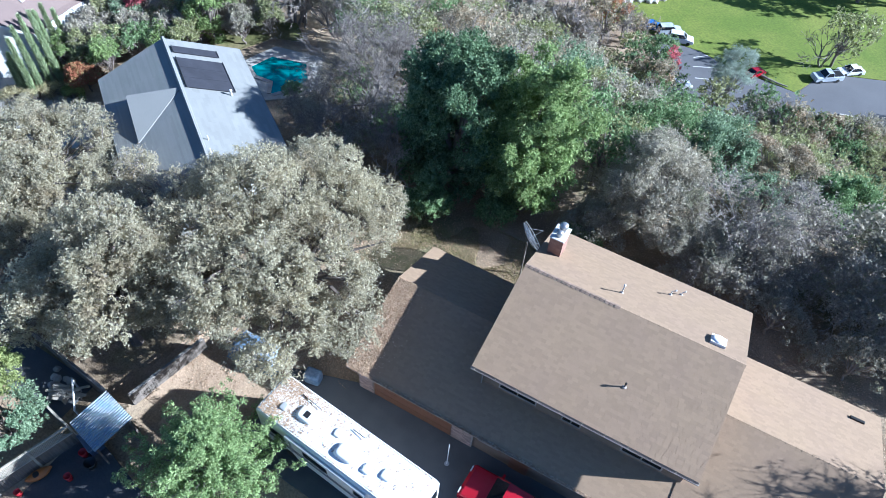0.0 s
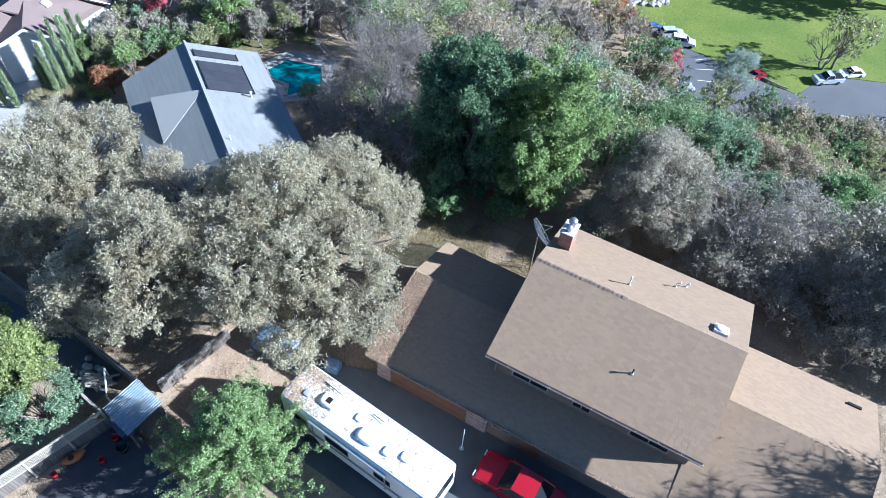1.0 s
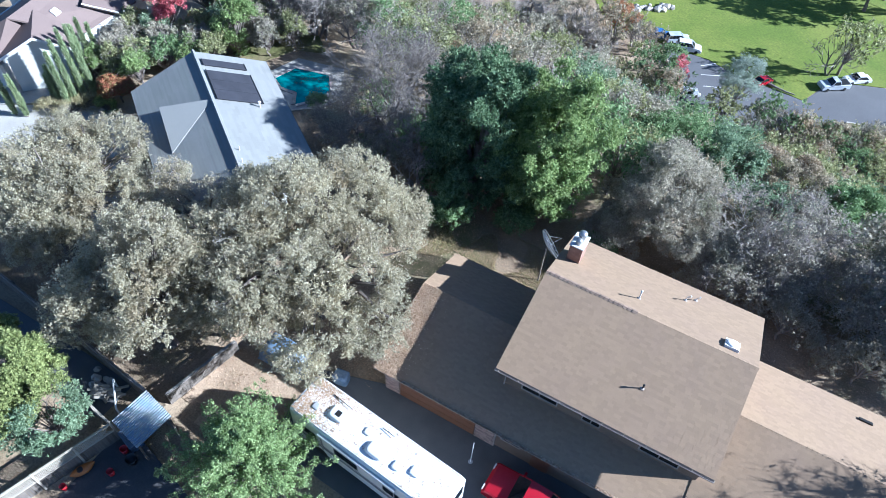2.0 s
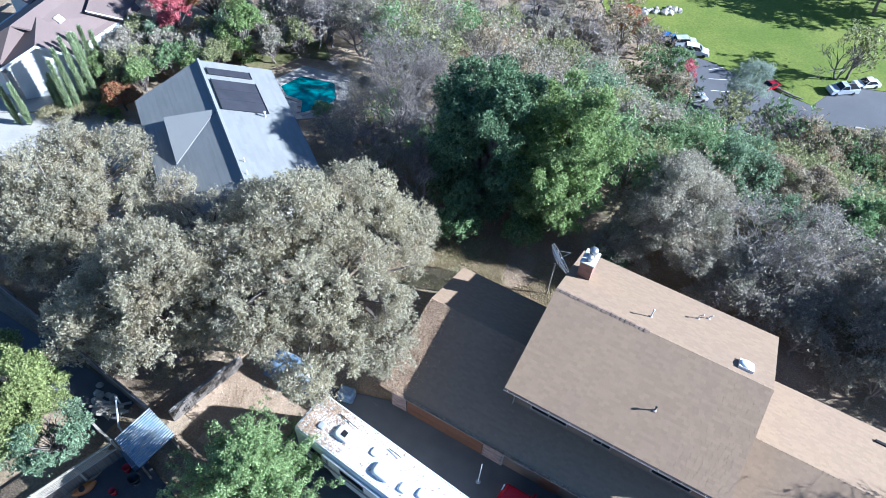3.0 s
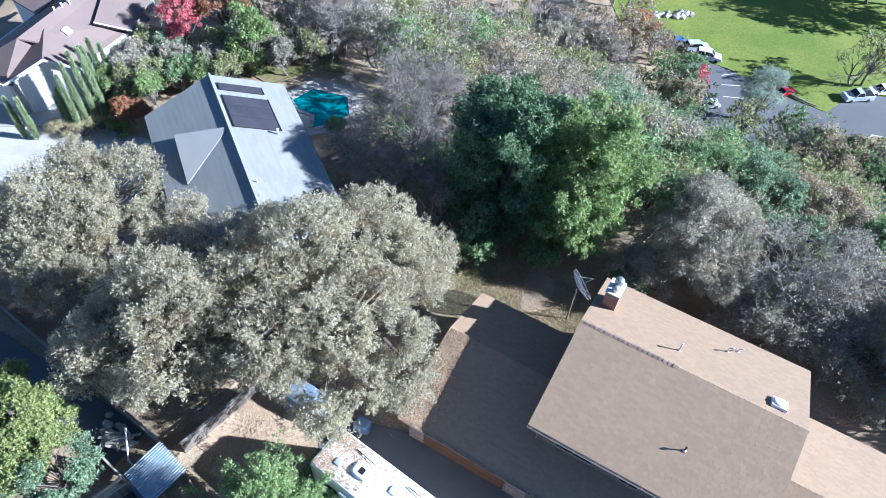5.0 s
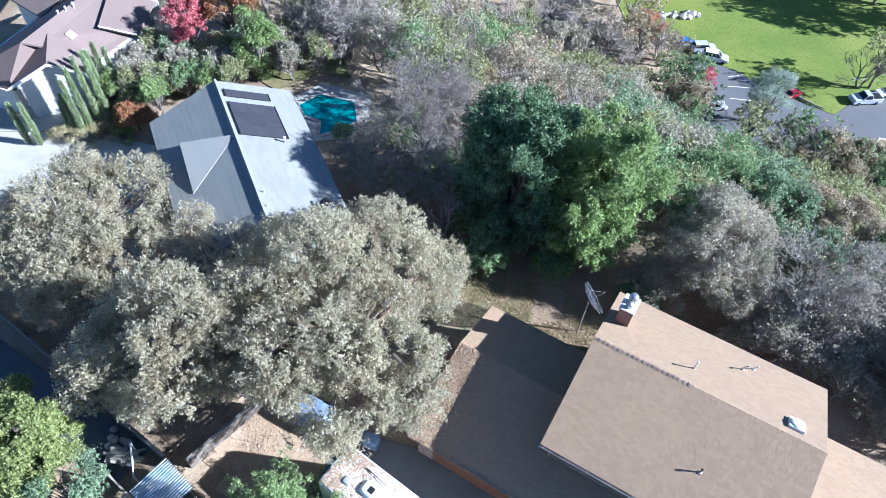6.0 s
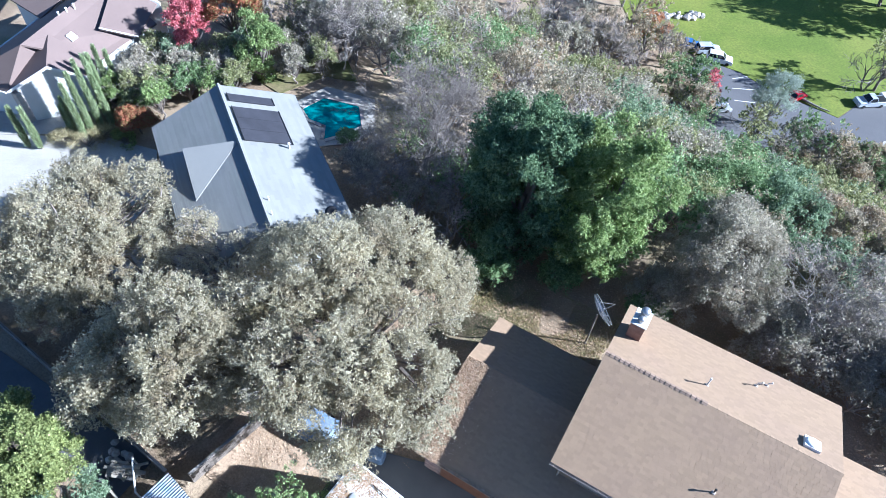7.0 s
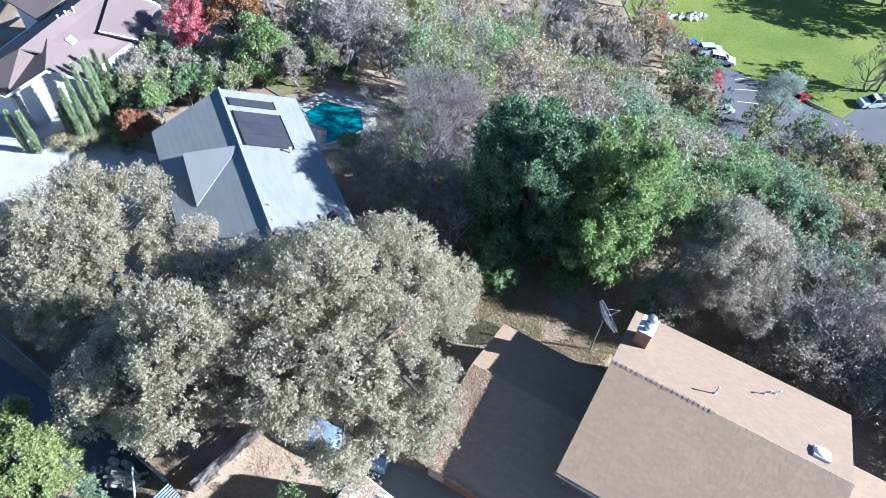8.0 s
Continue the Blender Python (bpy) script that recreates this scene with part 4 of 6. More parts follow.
# fallen log along the parking
lg = thing("fallen_log", (11.2, 89.6, 0.3 - PARK_DROP), -5, "pale weathered log lying along the parking edge", "log")
part("trunk", tube([(-2.6, 0.5, 0), (-1.0, 0.1, 0.05), (0.8, -0.05, 0.02), (2.4, 0.1, 0)], [0.22, 0.2, 0.16, 0.1], 8), PALE_BARK, lg)
# kerbed island
sheet("kerb_island", [afar(*q) for q in [(19.2, 71.6), (22.5, 70.2), (26.0, 71.5), (26.0, 73.6), (22.5, 74.4), (19.6, 73.6)]], PALE_CONCRETE, 0.22 - PARK_DROP, "round kerbed island in the parking", "kerb", 0.3)
sheet("island_soil", [afar(*q) for q in [(19.5, 71.8), (22.5, 70.5), (25.7, 71.7), (25.7, 73.4), (22.5, 74.1), (19.9, 73.4)]], SOIL, 0.24 - PARK_DROP, "soil inside the kerbed island", "soil", 0.02)

# ---- fences, shed, yard ----


def board_fence(name, a, b, high, label, width=0.14):
    f = thing(name, label=label, category="fence")
    a, b = Vector((*a, 0)), Vector((*b, 0))
    d = (b - a).normalized()
    s = Vector((-d.y, d.x, 0))
    rng = random.Random(int(abs(a.x) * 7))
    span = (b - a).length
    k = 0.0
    while k < span:
        g = a + d * k
        z = height(g.x, g.y) - 0.05
        h = high + rng.uniform(-0.05, 0.05)
        part("board", slab([g + Vector((0, 0, z)), g + d * (width - 0.012) + Vector((0, 0, z)), g + d * (width - 0.012) + Vector((0, 0, z + h)), g + Vector((0, 0, z + h))], s * 0.022), WOOD, f)
        k += width
    k = 0.0
    while k <= span:
        g = a + d * k + s * 0.06
        z = height(g.x, g.y) - 0.05
        part("post", moved(box((-0.05, -0.05, 0), (0.05, 0.05, high + 0.06)), Matrix.Translation(g + Vector((0, 0, z)))), WOOD, f)
        k += 2.4
    g, e = a + s * 0.03, b + s * 0.03
    za, zb = height(a.x, a.y), height(b.x, b.y)
    for r in (0.35, high - 0.25):
        part("rail", tube([g + Vector((0, 0, za + r)), e + Vector((0, 0, zb + r))], [0.045, 0.045], 4), WOOD, f)
    part("cap_rail", slab([a - s * 0.06 + Vector((0, 0, za + high + 0.05)), b - s * 0.06 + Vector((0, 0, zb + high + 0.05)), b + s * 0.1 + Vector((0, 0, zb + high + 0.05)), a + s * 0.1 + Vector((0, 0, za + high + 0.05))], (0, 0, -0.045)), LIT_CAP_WOOD, f)
    return f


board_fence("board_fence", (-34, -12.6), (-15.95, -14.15), 1.75, "weathered grey wooden board fence with a cap rail")
board_fence("board_fence", (-15.2, -13.55), (-14.35, -9.1), 1.1, "low weathered wooden fence beside the dirt patch")

lat = thing("lattice_fence", label="pale wooden lattice screen above grey boards", category="fence")
la, lb = Vector((-18.3, -24.0, 0.35)), Vector((-15.98, -16.45, 0.35))
ld = (lb - la).normalized()
for z0, h in ((1.75, 0.09), (1.05, 0.07)):
    part("rail", slab([la + Vector((0, -0.0, z0)), lb + Vector((0, 0, z0)), lb + Vector((0, 0, z0 + h)), la + Vector((0, 0, z0 + h))], (0.09, 0, 0)), PALE_WOOD, lat)
span = (lb - la).length
k = 0.0
while k < span:
    for sgn in (-1, 1):
        p0, p1 = la + ld * k + Vector((0.03 + 0.012 * sgn, 0, 1.1)), la + ld * (k + 0.65 * sgn) + Vector((0.03 + 0.012 * sgn, 0, 1.75))
        if 0 <= (p1 - la).dot(ld) <= span:
            part("slat", tube([p0, p1], [0.02, 0.02], 4), PALE_WOOD, lat)
    k += 0.15
k = 0.0
while k < span:
    p0 = la + ld * k
    part("board", slab([p0, p0 + ld * 0.13, p0 + ld * 0.13 + Vector((0, 0, 1.04)), p0 + Vector((0, 0, 1.04))], (0.025, 0, 0)), WOOD, lat)
    k += 0.145
for k in np.arange(0.0, span + 0.1, 2.0):
    p0 = la + ld * float(k)
    part("post", moved(box((0.0, -0.05, -0.4), (0.1, 0.05, 1.9)), Matrix.Translation(p0)), PALE_WOOD, lat)

ra, rb = Vector((-17.75, -16.2, 0.35)), Vector((-16.05, -16.42, 0.35))
arm = thing("lattice_fence", label="short pale lattice panel with a white top rail", category="fence")
rd = (rb - ra).normalized()
part("rail", slab([ra + Vector((0, 0, 1.75)), rb + Vector((0, 0, 1.75)), rb + Vector((0, 0, 1.84)), ra + Vector((0, 0, 1.84))], (0, 0.09, 0)), PALE_WOOD, arm)
part("rail", slab([ra + Vector((0, 0, 1.02)), rb + Vector((0, 0, 1.02)), rb + Vector((0, 0, 1.09)), ra + Vector((0, 0, 1.09))], (0, 0.09, 0)), PALE_WOOD, arm)
for i in range(12):
    for sgn in (-1, 1):
        p0 = ra + rd * (0.08 + 0.14 * i) + Vector((0, 0.03 + 0.012 * sgn, 1.1))
        p1 = p0 + rd * 0.62 * sgn + Vector((0, 0, 0.65))
        if 0 <= (p1 - ra).dot(rd) <= 1.71:
            part("slat", tube([p0, p1], [0.02, 0.02], 4), PALE_WOOD, arm)
for p0 in (ra, rb):
    part("post", moved(box((-0.05, 0.0, -0.4), (0.05, 0.1, 1.9)), Matrix.Translation(p0)), PALE_WOOD, arm)
heap = thing("crate", (-18.5, -15.2, 0.35), 24, "pale weathered wooden crate beside the board fence", "crate")
for i in range(5):
    soft_box("slat", (-0.42, -0.45 + 0.18 * i, 0.7), (0.42, -0.3 + 0.18 * i, 0.74), PALE_WOOD, heap, bevel=0.006, seg=1)
for x in (-0.4, 0.36):
    soft_box("side", (x, -0.45, 0.0), (x + 0.04, 0.43, 0.69), PALE_WOOD, heap, bevel=0.006, seg=1)
shed = thing("shed", (-14.7, -15.42, 0.3), -11, "small lean-to shed with a blue corrugated sheet roof", "shed")
v, f = [], []
cols = 48
for i in range(cols + 1):
    x = -1.1 + 2.2 * i / cols
    z = 0.025 * math.sin(i * math.pi / 1.5)
    v += [(x, -1.05, 1.85 + z), (x, 1.05, 2.15 + z), (x, -1.05, 1.84 + z - 0.012), (x, 1.05, 2.14 + z - 0.012)]
for i in range(cols):
    a = 4 * i
    f += [(a, a + 4, a + 5, a + 1), (a + 2, a + 3, a + 7, a + 6), (a, a + 2, a + 6, a + 4), (a + 1, a + 5, a + 7, a + 3)]
part("roof_sheet", (v, f), BLUE_TIN, shed, "blue corrugated sheet with leaves")
for x in (-0.98, 0.98):
    for y, h in ((-0.92, 1.82), (0.92, 2.08)):
        part("post", box((x - 0.05, y - 0.05, -0.3), (x + 0.05, y + 0.05, h)), WOOD, shed)
for y, h in ((-0.92, 1.80), (0.92, 2.06)):
    part("beam", box((-1.06, y - 0.04, h - 0.1), (1.06, y + 0.04, h)), WOOD, shed)
part("back_board", box((-0.98, 0.92, -0.3), (0.98, 0.95, 2.0)), WOOD, shed)

boat = thing("kayak", (-16.2, -18.6, 0.35), 68, "small orange plastic kayak lying in the yard", "kayak")
kv, kf = [], []
for i in range(13):
    t = -1 + i / 6
    w = 0.34 * (1 - abs(t) ** 2.5) + 0.01
    for k in range(9):
        a = math.pi * 2 * k / 9
        kv.append((t * 0.62, 0.8 * w * math.cos(a), 0.2 + 0.17 * math.sin(a) * (1 - 0.5 * abs(t) ** 3) + 0.06 * t * t))
for i in range(12):
    for k in range(9):
        a, b2 = i * 9 + k, i * 9 + (k + 1) % 9
        kf.append((a, b2, b2 + 9, a + 9))
part("hull", (kv, kf), ORANGE, boat, smooth=True)
part("seat_well", moved(lathe([(0.14, 0.0), (0.17, 0.03), (0.14, 0.05)], 12), pose(-0.1, 0, 0.32)), BLACK, boat)
for x, y, r, mt, lab in ((-14.9, -18.0, 0.18, RED, "red plastic tub in the yard"), (-15.2, -16.8, 0.2, RED, "red round cooler under the shed roof"), (-16.3, -19.7, 0.16, RED, "red bucket beside the fence"), (-14.5, -17.0, 0.3, BLACK, "black plastic bin beside the shed")):
    t = thing("tub", (x, y, 0.32), 0, lab, "tub")
    part("wall", lathe([(r * 0.8, 0), (r, 0.42), (r * 0.93, 0.42), (r * 0.75, 0.05)], 14), mt, t, smooth=True)
t = thing("tool_chest", (-15.3, -16.2, 0.3), -14, "dark blue plastic storage chest by the shed", "chest")
soft_box("chest_body", (-0.6, -0.35, 0), (0.6, 0.35, 0.55), surface("navy_plastic", (0.05, 0.08, 0.16), rough=0.5), t, bevel=0.04)
soft_box("lid", (-0.62, -0.37, 0.56), (0.62, 0.37, 0.66), surface("slate_plastic", (0.12, 0.15, 0.22), rough=0.5), t, bevel=0.03)
tp = thing("tarp_bundle", (-8.1, -7.6, 0.1), 10, "blue tarpaulin over a stack beside the motorhome", "tarp")
soft_box("cover", (-0.45, -0.35, 0), (0.45, 0.35, 0.8), TARP, tp, bevel=0.15, seg=4)

# a car-sized shape under a blue cover, beneath the oak
cc = thing("covered_trailer", (-11.6, -8.0, 0.1), 3, "small trailer under a draped blue tarpaulin beneath the oak", "trailer")
cv, cf2 = [], []
for i in range(21):
    for k in range(13):
        u, w = -1 + i / 10, -1 + k / 6
        e = max(abs(u), abs(w))
        z = 1.15 * (1 - e ** 5) ** 0.5 if e < 1 else 0.0
        z += 0.06 * noise.noise((3 * u, 3 * w, 2.0)) * (1 - e)
        cv.append((1.55 * u * (1 + 0.04 * noise.noise((u, w, 5.0))), 0.85 * w * (1 + 0.08 * noise.noise((2 * u, w, 9.0))), z))
cf2 = [(i * 13 + k, (i + 1) * 13 + k, (i + 1) * 13 + k + 1, i * 13 + k + 1) for i in range(20) for k in range(12)]
part("tarpaulin", (cv, cf2), TARP, cc, smooth=True)
for y in (-0.8, 0.8):
    wheel(cc, (0.2, y, 0.3), 0.28, 0.18)

# painted lines of the parking bays
for x0, y0, x1, y1 in ((-2.4, 89.1, 0.1, 91.7), (-1.7, 86.5, 1.7, 88.3), (-0.5, 83.5, 2.6, 84.9)):
    d = Vector((y0 - y1, x1 - x0, 0)).normalized() * 0.07
    put("bay_line", mesh_of("bay_line", *slab([(x0 - d.x, y0 - d.y, 0.078 - PARK_DROP), (x1 - d.x, y1 - d.y, 0.078 - PARK_DROP), (x1 + d.x, y1 + d.y, 0.078 - PARK_DROP), (x0 + d.x, y0 + d.y, 0.078 - PARK_DROP)], (0, 0, -0.006)), TRIM), kind="structure", label="white painted parking bay line on asphalt", category="marking")

# odds and ends behind the shed
lum = thing("lumber_pile", (-18.2, -14.9, 0.75), 25, "loose pile of pale weathered boards by the fence corner", "lumber")
lrng = random.Random(12)
for i in range(7):
    part("board", moved(box((-0.9, -0.07, 0), (0.9, 0.07, 0.04)), pose(lrng.uniform(-0.2, 0.2), lrng.uniform(-0.35, 0.35), 0.05 + 0.05 * i, lrng.uniform(-3, 3), lrng.uniform(-4, 4), lrng.uniform(-25, 25))), PALE_WOOD, lum)
for i in range(8):
    r0 = lrng.uniform(0.15, 0.28)
    bm = bmesh.new()
    bmesh.ops.create_icosphere(bm, subdivisions=1, radius=r0)
    for w in bm.verts:
        w.co *= 1 + 0.35 * noise.noise(w.co * 4 + Vector((i * 3, 0, 0)))
        w.co.z *= 0.75
    me = bpy.data.meshes.new("field_stone")
    bm.to_mesh(me)
    bm.free()
    me.materials.append(STONE)
    sx, sy = -19.2 + lrng.uniform(-0.6, 0.6), -14.6 + lrng.uniform(-0.5, 0.5)
    put("field_stone", me, None, "pale rough stone heaped by the fence", m=pose(sx, sy, height(sx, sy) + 0.5 * r0, 0, 0, lrng.uniform(0, 360)), category="stone", group="stones by the fence")
pf = thing("pipe_frame", (-17.0, -15.0, 0.3), 0, "white pipe gate frame behind the shed", "frame")
part("pipe", tube([(-0.9, 0.5, 1.5), (0.5, -0.6, 1.5)], [0.05, 0.05], 8), WHITE_WALL, pf)
part("pipe", tube([(-0.9, 0.5, 0.0), (-0.9, 0.5, 1.55)], [0.05, 0.05], 8), WHITE_WALL, pf)
part("pipe", tube([(0.5, -0.6, 0.0), (0.5, -0.6, 1.55)], [0.05, 0.05], 8), WHITE_WALL, pf)

# mesh dish behind the chimney
md = thing("mesh_dish", (-1.5, 4.95, 0), 0, "large grey mesh satellite dish on a pole behind the chimney", "satellite dish")
part("pole", tube([(0, 0, 0), (0, 0, 3.2)], [0.05, 0.05], 8), GUTTER, md)
dm = Matrix.Translation((0.0, 0.0, 3.5)) @ Vector((0.62, 0.58, 0.50)).to_track_quat("Z", "Y").to_matrix().to_4x4()
R1 = 0.95
for k in range(12):
    a = 2 * math.pi * k / 12
    part("rib", moved(tube([(0.08 * math.cos(a), 0.08 * math.sin(a), 0), (0.6 * math.cos(a), 0.6 * math.sin(a), 0.08), (R1 * math.cos(a), R1 * math.sin(a), 0.34)], [0.014] * 3, 4), dm), STEEL, md)
for r, z in ((0.35, 0.03), (0.65, 0.09), (0.95, 0.2), (R1, 0.34)):
    part("hoop", moved(tube([(r * math.cos(2 * math.pi * k / 24), r * math.sin(2 * math.pi * k / 24), z) for k in range(25)], [0.014 if r < R1 else 0.025] * 25, 4), dm), STEEL, md)
m, n, p = tree_of("wire_mesh")
n.links.new(mixed(n, noise_of(n, 20.0), (0.22, 0.23, 0.25), (0.32, 0.33, 0.35)), p.inputs["Base Color"])
p.inputs["Metallic"].default_value, p.inputs["Roughness"].default_value = 0.6, 0.5
tr = n.nodes.new("ShaderNodeBsdfTransparent")
sh = n.nodes.new("ShaderNodeMixShader")
sh.inputs[0].default_value = 0.6
n.links.new(p.outputs[0], sh.inputs[1])
n.links.new(tr.outputs[0], sh.inputs[2])
n.links.new(sh.outputs[0], n.nodes["Material Output"].inputs[0])
part("reflector", moved(lathe([(0.05, 0.0), (0.35, 0.025), (0.65, 0.085), (0.95, 0.19), (R1, 0.335), (R1, 0.325), (0.95, 0.18), (0.65, 0.075), (0.35, 0.015), (0.05, -0.01)], 24), dm), m, md, "grey wire mesh")
part("feed_arm", moved(tube([(0, 0, 0.0), (0, 0, 1.0)], [0.02, 0.02], 5), dm), STEEL, md)
part("feed_arm", moved(tube([(0, R1, 0.34), (0, 0, 1.0)], [0.012, 0.012], 4), dm), STEEL, md)

# ---- plants ----


def rand_unit(rng, n):
    d = rng.normal(size=(n, 3))
    return d / np.linalg.norm(d, axis=1, keepdims=True)


def lobes_of(rng, radius, tall, count, spread=0.62, size=(0.38, 0.6), full=False, hang=None):
    """Rounded masses that make up a crown, within an ellipsoid about the origin."""
    d = rand_unit(rng, count)
    d[:, 2] = d[:, 2] if full else np.abs(d[:, 2]) * 0.9 - 0.25 if hang is None else np.abs(d[:, 2]) * (0.65 + hang) - hang
    r = rng.uniform(0.5 if count < 100 else 0.2, 1.0, (count, 1)) * spread
    c = d * r * [radius, radius, tall]
    s = rng.uniform(*size, count) * radius
    return c, s


def clumps_of(rng, c, s, count, squash=0.8, low=-0.45, gap=-0.12, gap_scale=0.75, depth=0.28):
    i = rng.choice(len(s), count * 3, p=s**2 / (s**2).sum())
    d = rand_unit(rng, count * 3)
    wob = 1.0 + 0.16 * np.sin(5 * d[:, 0] + i) * np.cos(4 * d[:, 1] + 2 * i)
    q = c[i] + d * (s[i] * (1 - depth * rng.random(count * 3) ** 2) * wob)[:, None] * [1, 1, squash]
    if depth > 0.3:
        q = q + rng.normal(size=q.shape) * 0.13 * s[i][:, None]
        q = q + 0.5 * np.array([noise.noise_vector(Vector(w) * 0.9) for w in q])
    ok = d[:, 2] > low
    ok &= np.array([noise.noise(Vector(w) * gap_scale) for w in q * 1.0]) > gap
    for k in range(len(s)):
        inside = np.linalg.norm((q - c[k]) / [1, 1, squash], axis=1) < 0.72 * s[k]
        ok &= ~(inside & (i != k))
    return q[ok][:count]


def leaf_quads(rng, centres, each, spread, size, up=0.7, slim=0.6, droop=0.0):
    n = len(centres) * each
    d = rand_unit(rng, n) * (rng.random((n, 1)) ** 0.45)
    p = np.repeat(centres, each, 0) + d * spread * [1, 1, 0.8]
    p[:, 2] -= droop * rng.random(n) * spread
    nrm = rand_unit(rng, n) + 0.5 * d + [0, 0, up]
    nrm /= np.linalg.norm(nrm, axis=1, keepdims=True)
    t = np.cross(nrm, rand_unit(rng, n))
    t /= np.linalg.norm(t, axis=1, keepdims=True) + 1e-9
    b = np.cross(nrm, t)
    l = (size * rng.uniform(0.6, 1.4, (n, 1))) * 0.5
    fold = nrm * l * 0.25
    l = l * 1.25
    return np.stack([p - t * l, p + t * l * 0.6 - b * l * slim * 0.9 + fold, p + t * l * 0.7 + b * l * slim + fold], 1)


def sprig_leaves(rng, c, s, count, each, length, size, squash=0.8, low=-0.5, gap=-0.1, fine_gap=-0.2, depth=0.45, slim=0.55, up=0.5):
    """Short leafy shoots through the outer part of the crown's masses: each a handful of leaves along its own axis."""
    n = count * 3
    i = rng.choice(len(s), n, p=s**2 / (s**2).sum())
    d = rand_unit(rng, n)
    p = c[i] + d * (s[i] * (1.04 - depth * rng.random(n) ** 1.6))[:, None] * [1, 1, squash]
    p += 0.35 * np.array([noise.noise_vector(Vector(w) * 0.8) for w in p])
    ok = d[:, 2] > low
    ok &= np.array([noise.noise(Vector(w) * 0.55 + Vector((3, 7, 1))) for w in p]) > gap
    ok &= np.array([noise.noise(Vector(w) * 1.7) for w in p]) > fine_gap
    for k in range(len(s)):
        inside = np.linalg.norm((p - c[k]) / [1, 1, squash], axis=1) < 0.6 * s[k]
        ok &= ~(inside & (i != k))
    p, d = p[ok][:count], d[ok][:count]
    axis = 0.8 * d + 0.75 * rand_unit(rng, len(p)) + [0, 0, 0.35]
    axis /= np.linalg.norm(axis, axis=1, keepdims=True)
    reach = length * rng.uniform(0.5, 1.3, (len(p), 1))
    m = len(p) * each
    ax, rl = np.repeat(axis, each, 0), np.repeat(reach, each, 0)
    t = rng.random((m, 1))
    q = np.repeat(p, each, 0) + ax * rl * (t - 0.3) + rand_unit(rng, m) * rl * (0.42 - 0.25 * t)
    run = 0.6 * ax + rand_unit(rng, m)
    nrm = rand_unit(rng, m) + 0.35 * np.repeat(d, each, 0) + [0, 0, up]
    run -= nrm * ((run * nrm).sum(1) / (nrm * nrm).sum(1))[:, None]
    run /= np.linalg.norm(run, axis=1, keepdims=True) + 1e-9
    nrm /= np.linalg.norm(nrm, axis=1, keepdims=True)
    side = np.cross(nrm, run)
    l = 0.5 * size * rng.uniform(0.55, 1.45, (m, 1))
    return p, np.stack([q - run * l * 1.2, q + run * l * 0.7 - side * l * slim + nrm * l * 0.2, q + run * l * 0.9 + side * l * slim + nrm * l * 0.2], 1)


def stick_quads(rng, a, b, r0, r1):
    """Thin three-sided twigs from a to b, as loose quads."""
    z = b - a
    z /= np.linalg.norm(z, axis=1, keepdims=True) + 1e-9
    x = np.cross(z, rand_unit(rng, len(a)))
    x /= np.linalg.norm(x, axis=1, keepdims=True) + 1e-9
    y = np.cross(z, x)
    out = []
    for k in range(3):
        t0, t1 = 2 * math.pi * k / 3, 2 * math.pi * (k + 1) / 3
        u, v = math.cos(t0) * x + math.sin(t0) * y, math.cos(t1) * x + math.sin(t1) * y
        out.append(np.stack([a + u * (r0 + r1) * 0.8, a + v * (r0 + r1) * 0.8, b], 1))
    return np.concatenate(out)


def limb_mesh(rng, base, top, crown_at, targets, r, bark):
    """A trunk from the base, and limbs that bend out to the targets."""
    base, crown_at = Vector(base), Vector(crown_at)
    fork = base.lerp(crown_at, 0.45) + Vector((rng.normal() * 0.15, rng.normal() * 0.15, 0))
    pieces = [tube([base - Vector((0, 0, 0.4)), base + Vector((0, 0, 0.25)), base.lerp(fork, 0.5) + Vector((rng.normal() * 0.12, rng.normal() * 0.12, 0)), fork, fork.lerp(Vector(crown_at), 0.7)],
                   [r * 1.5, r * 1.15, r, r * 0.85, r * 0.45], 8)]
    for t in targets:
        t = Vector([float(q) for q in t])
        k = rng.uniform(0.55, 1.0)
        s = base.lerp(fork, k)
        mid = s.lerp(t, 0.5) + Vector((rng.normal() * 0.3, rng.normal() * 0.3, 0.25 * (t - s).length * rng.uniform(0.2, 0.8)))
        q = mid.lerp(t, 0.55) + Vector((rng.normal() * 0.15, rng.normal() * 0.15, 0.1))
        w = r * rng.uniform(0.3, 0.5)
        pieces.append(tube([s, mid, q, t], [w, w * 0.7, w * 0.4, w * 0.12], 5, False))
    return joined(*pieces)


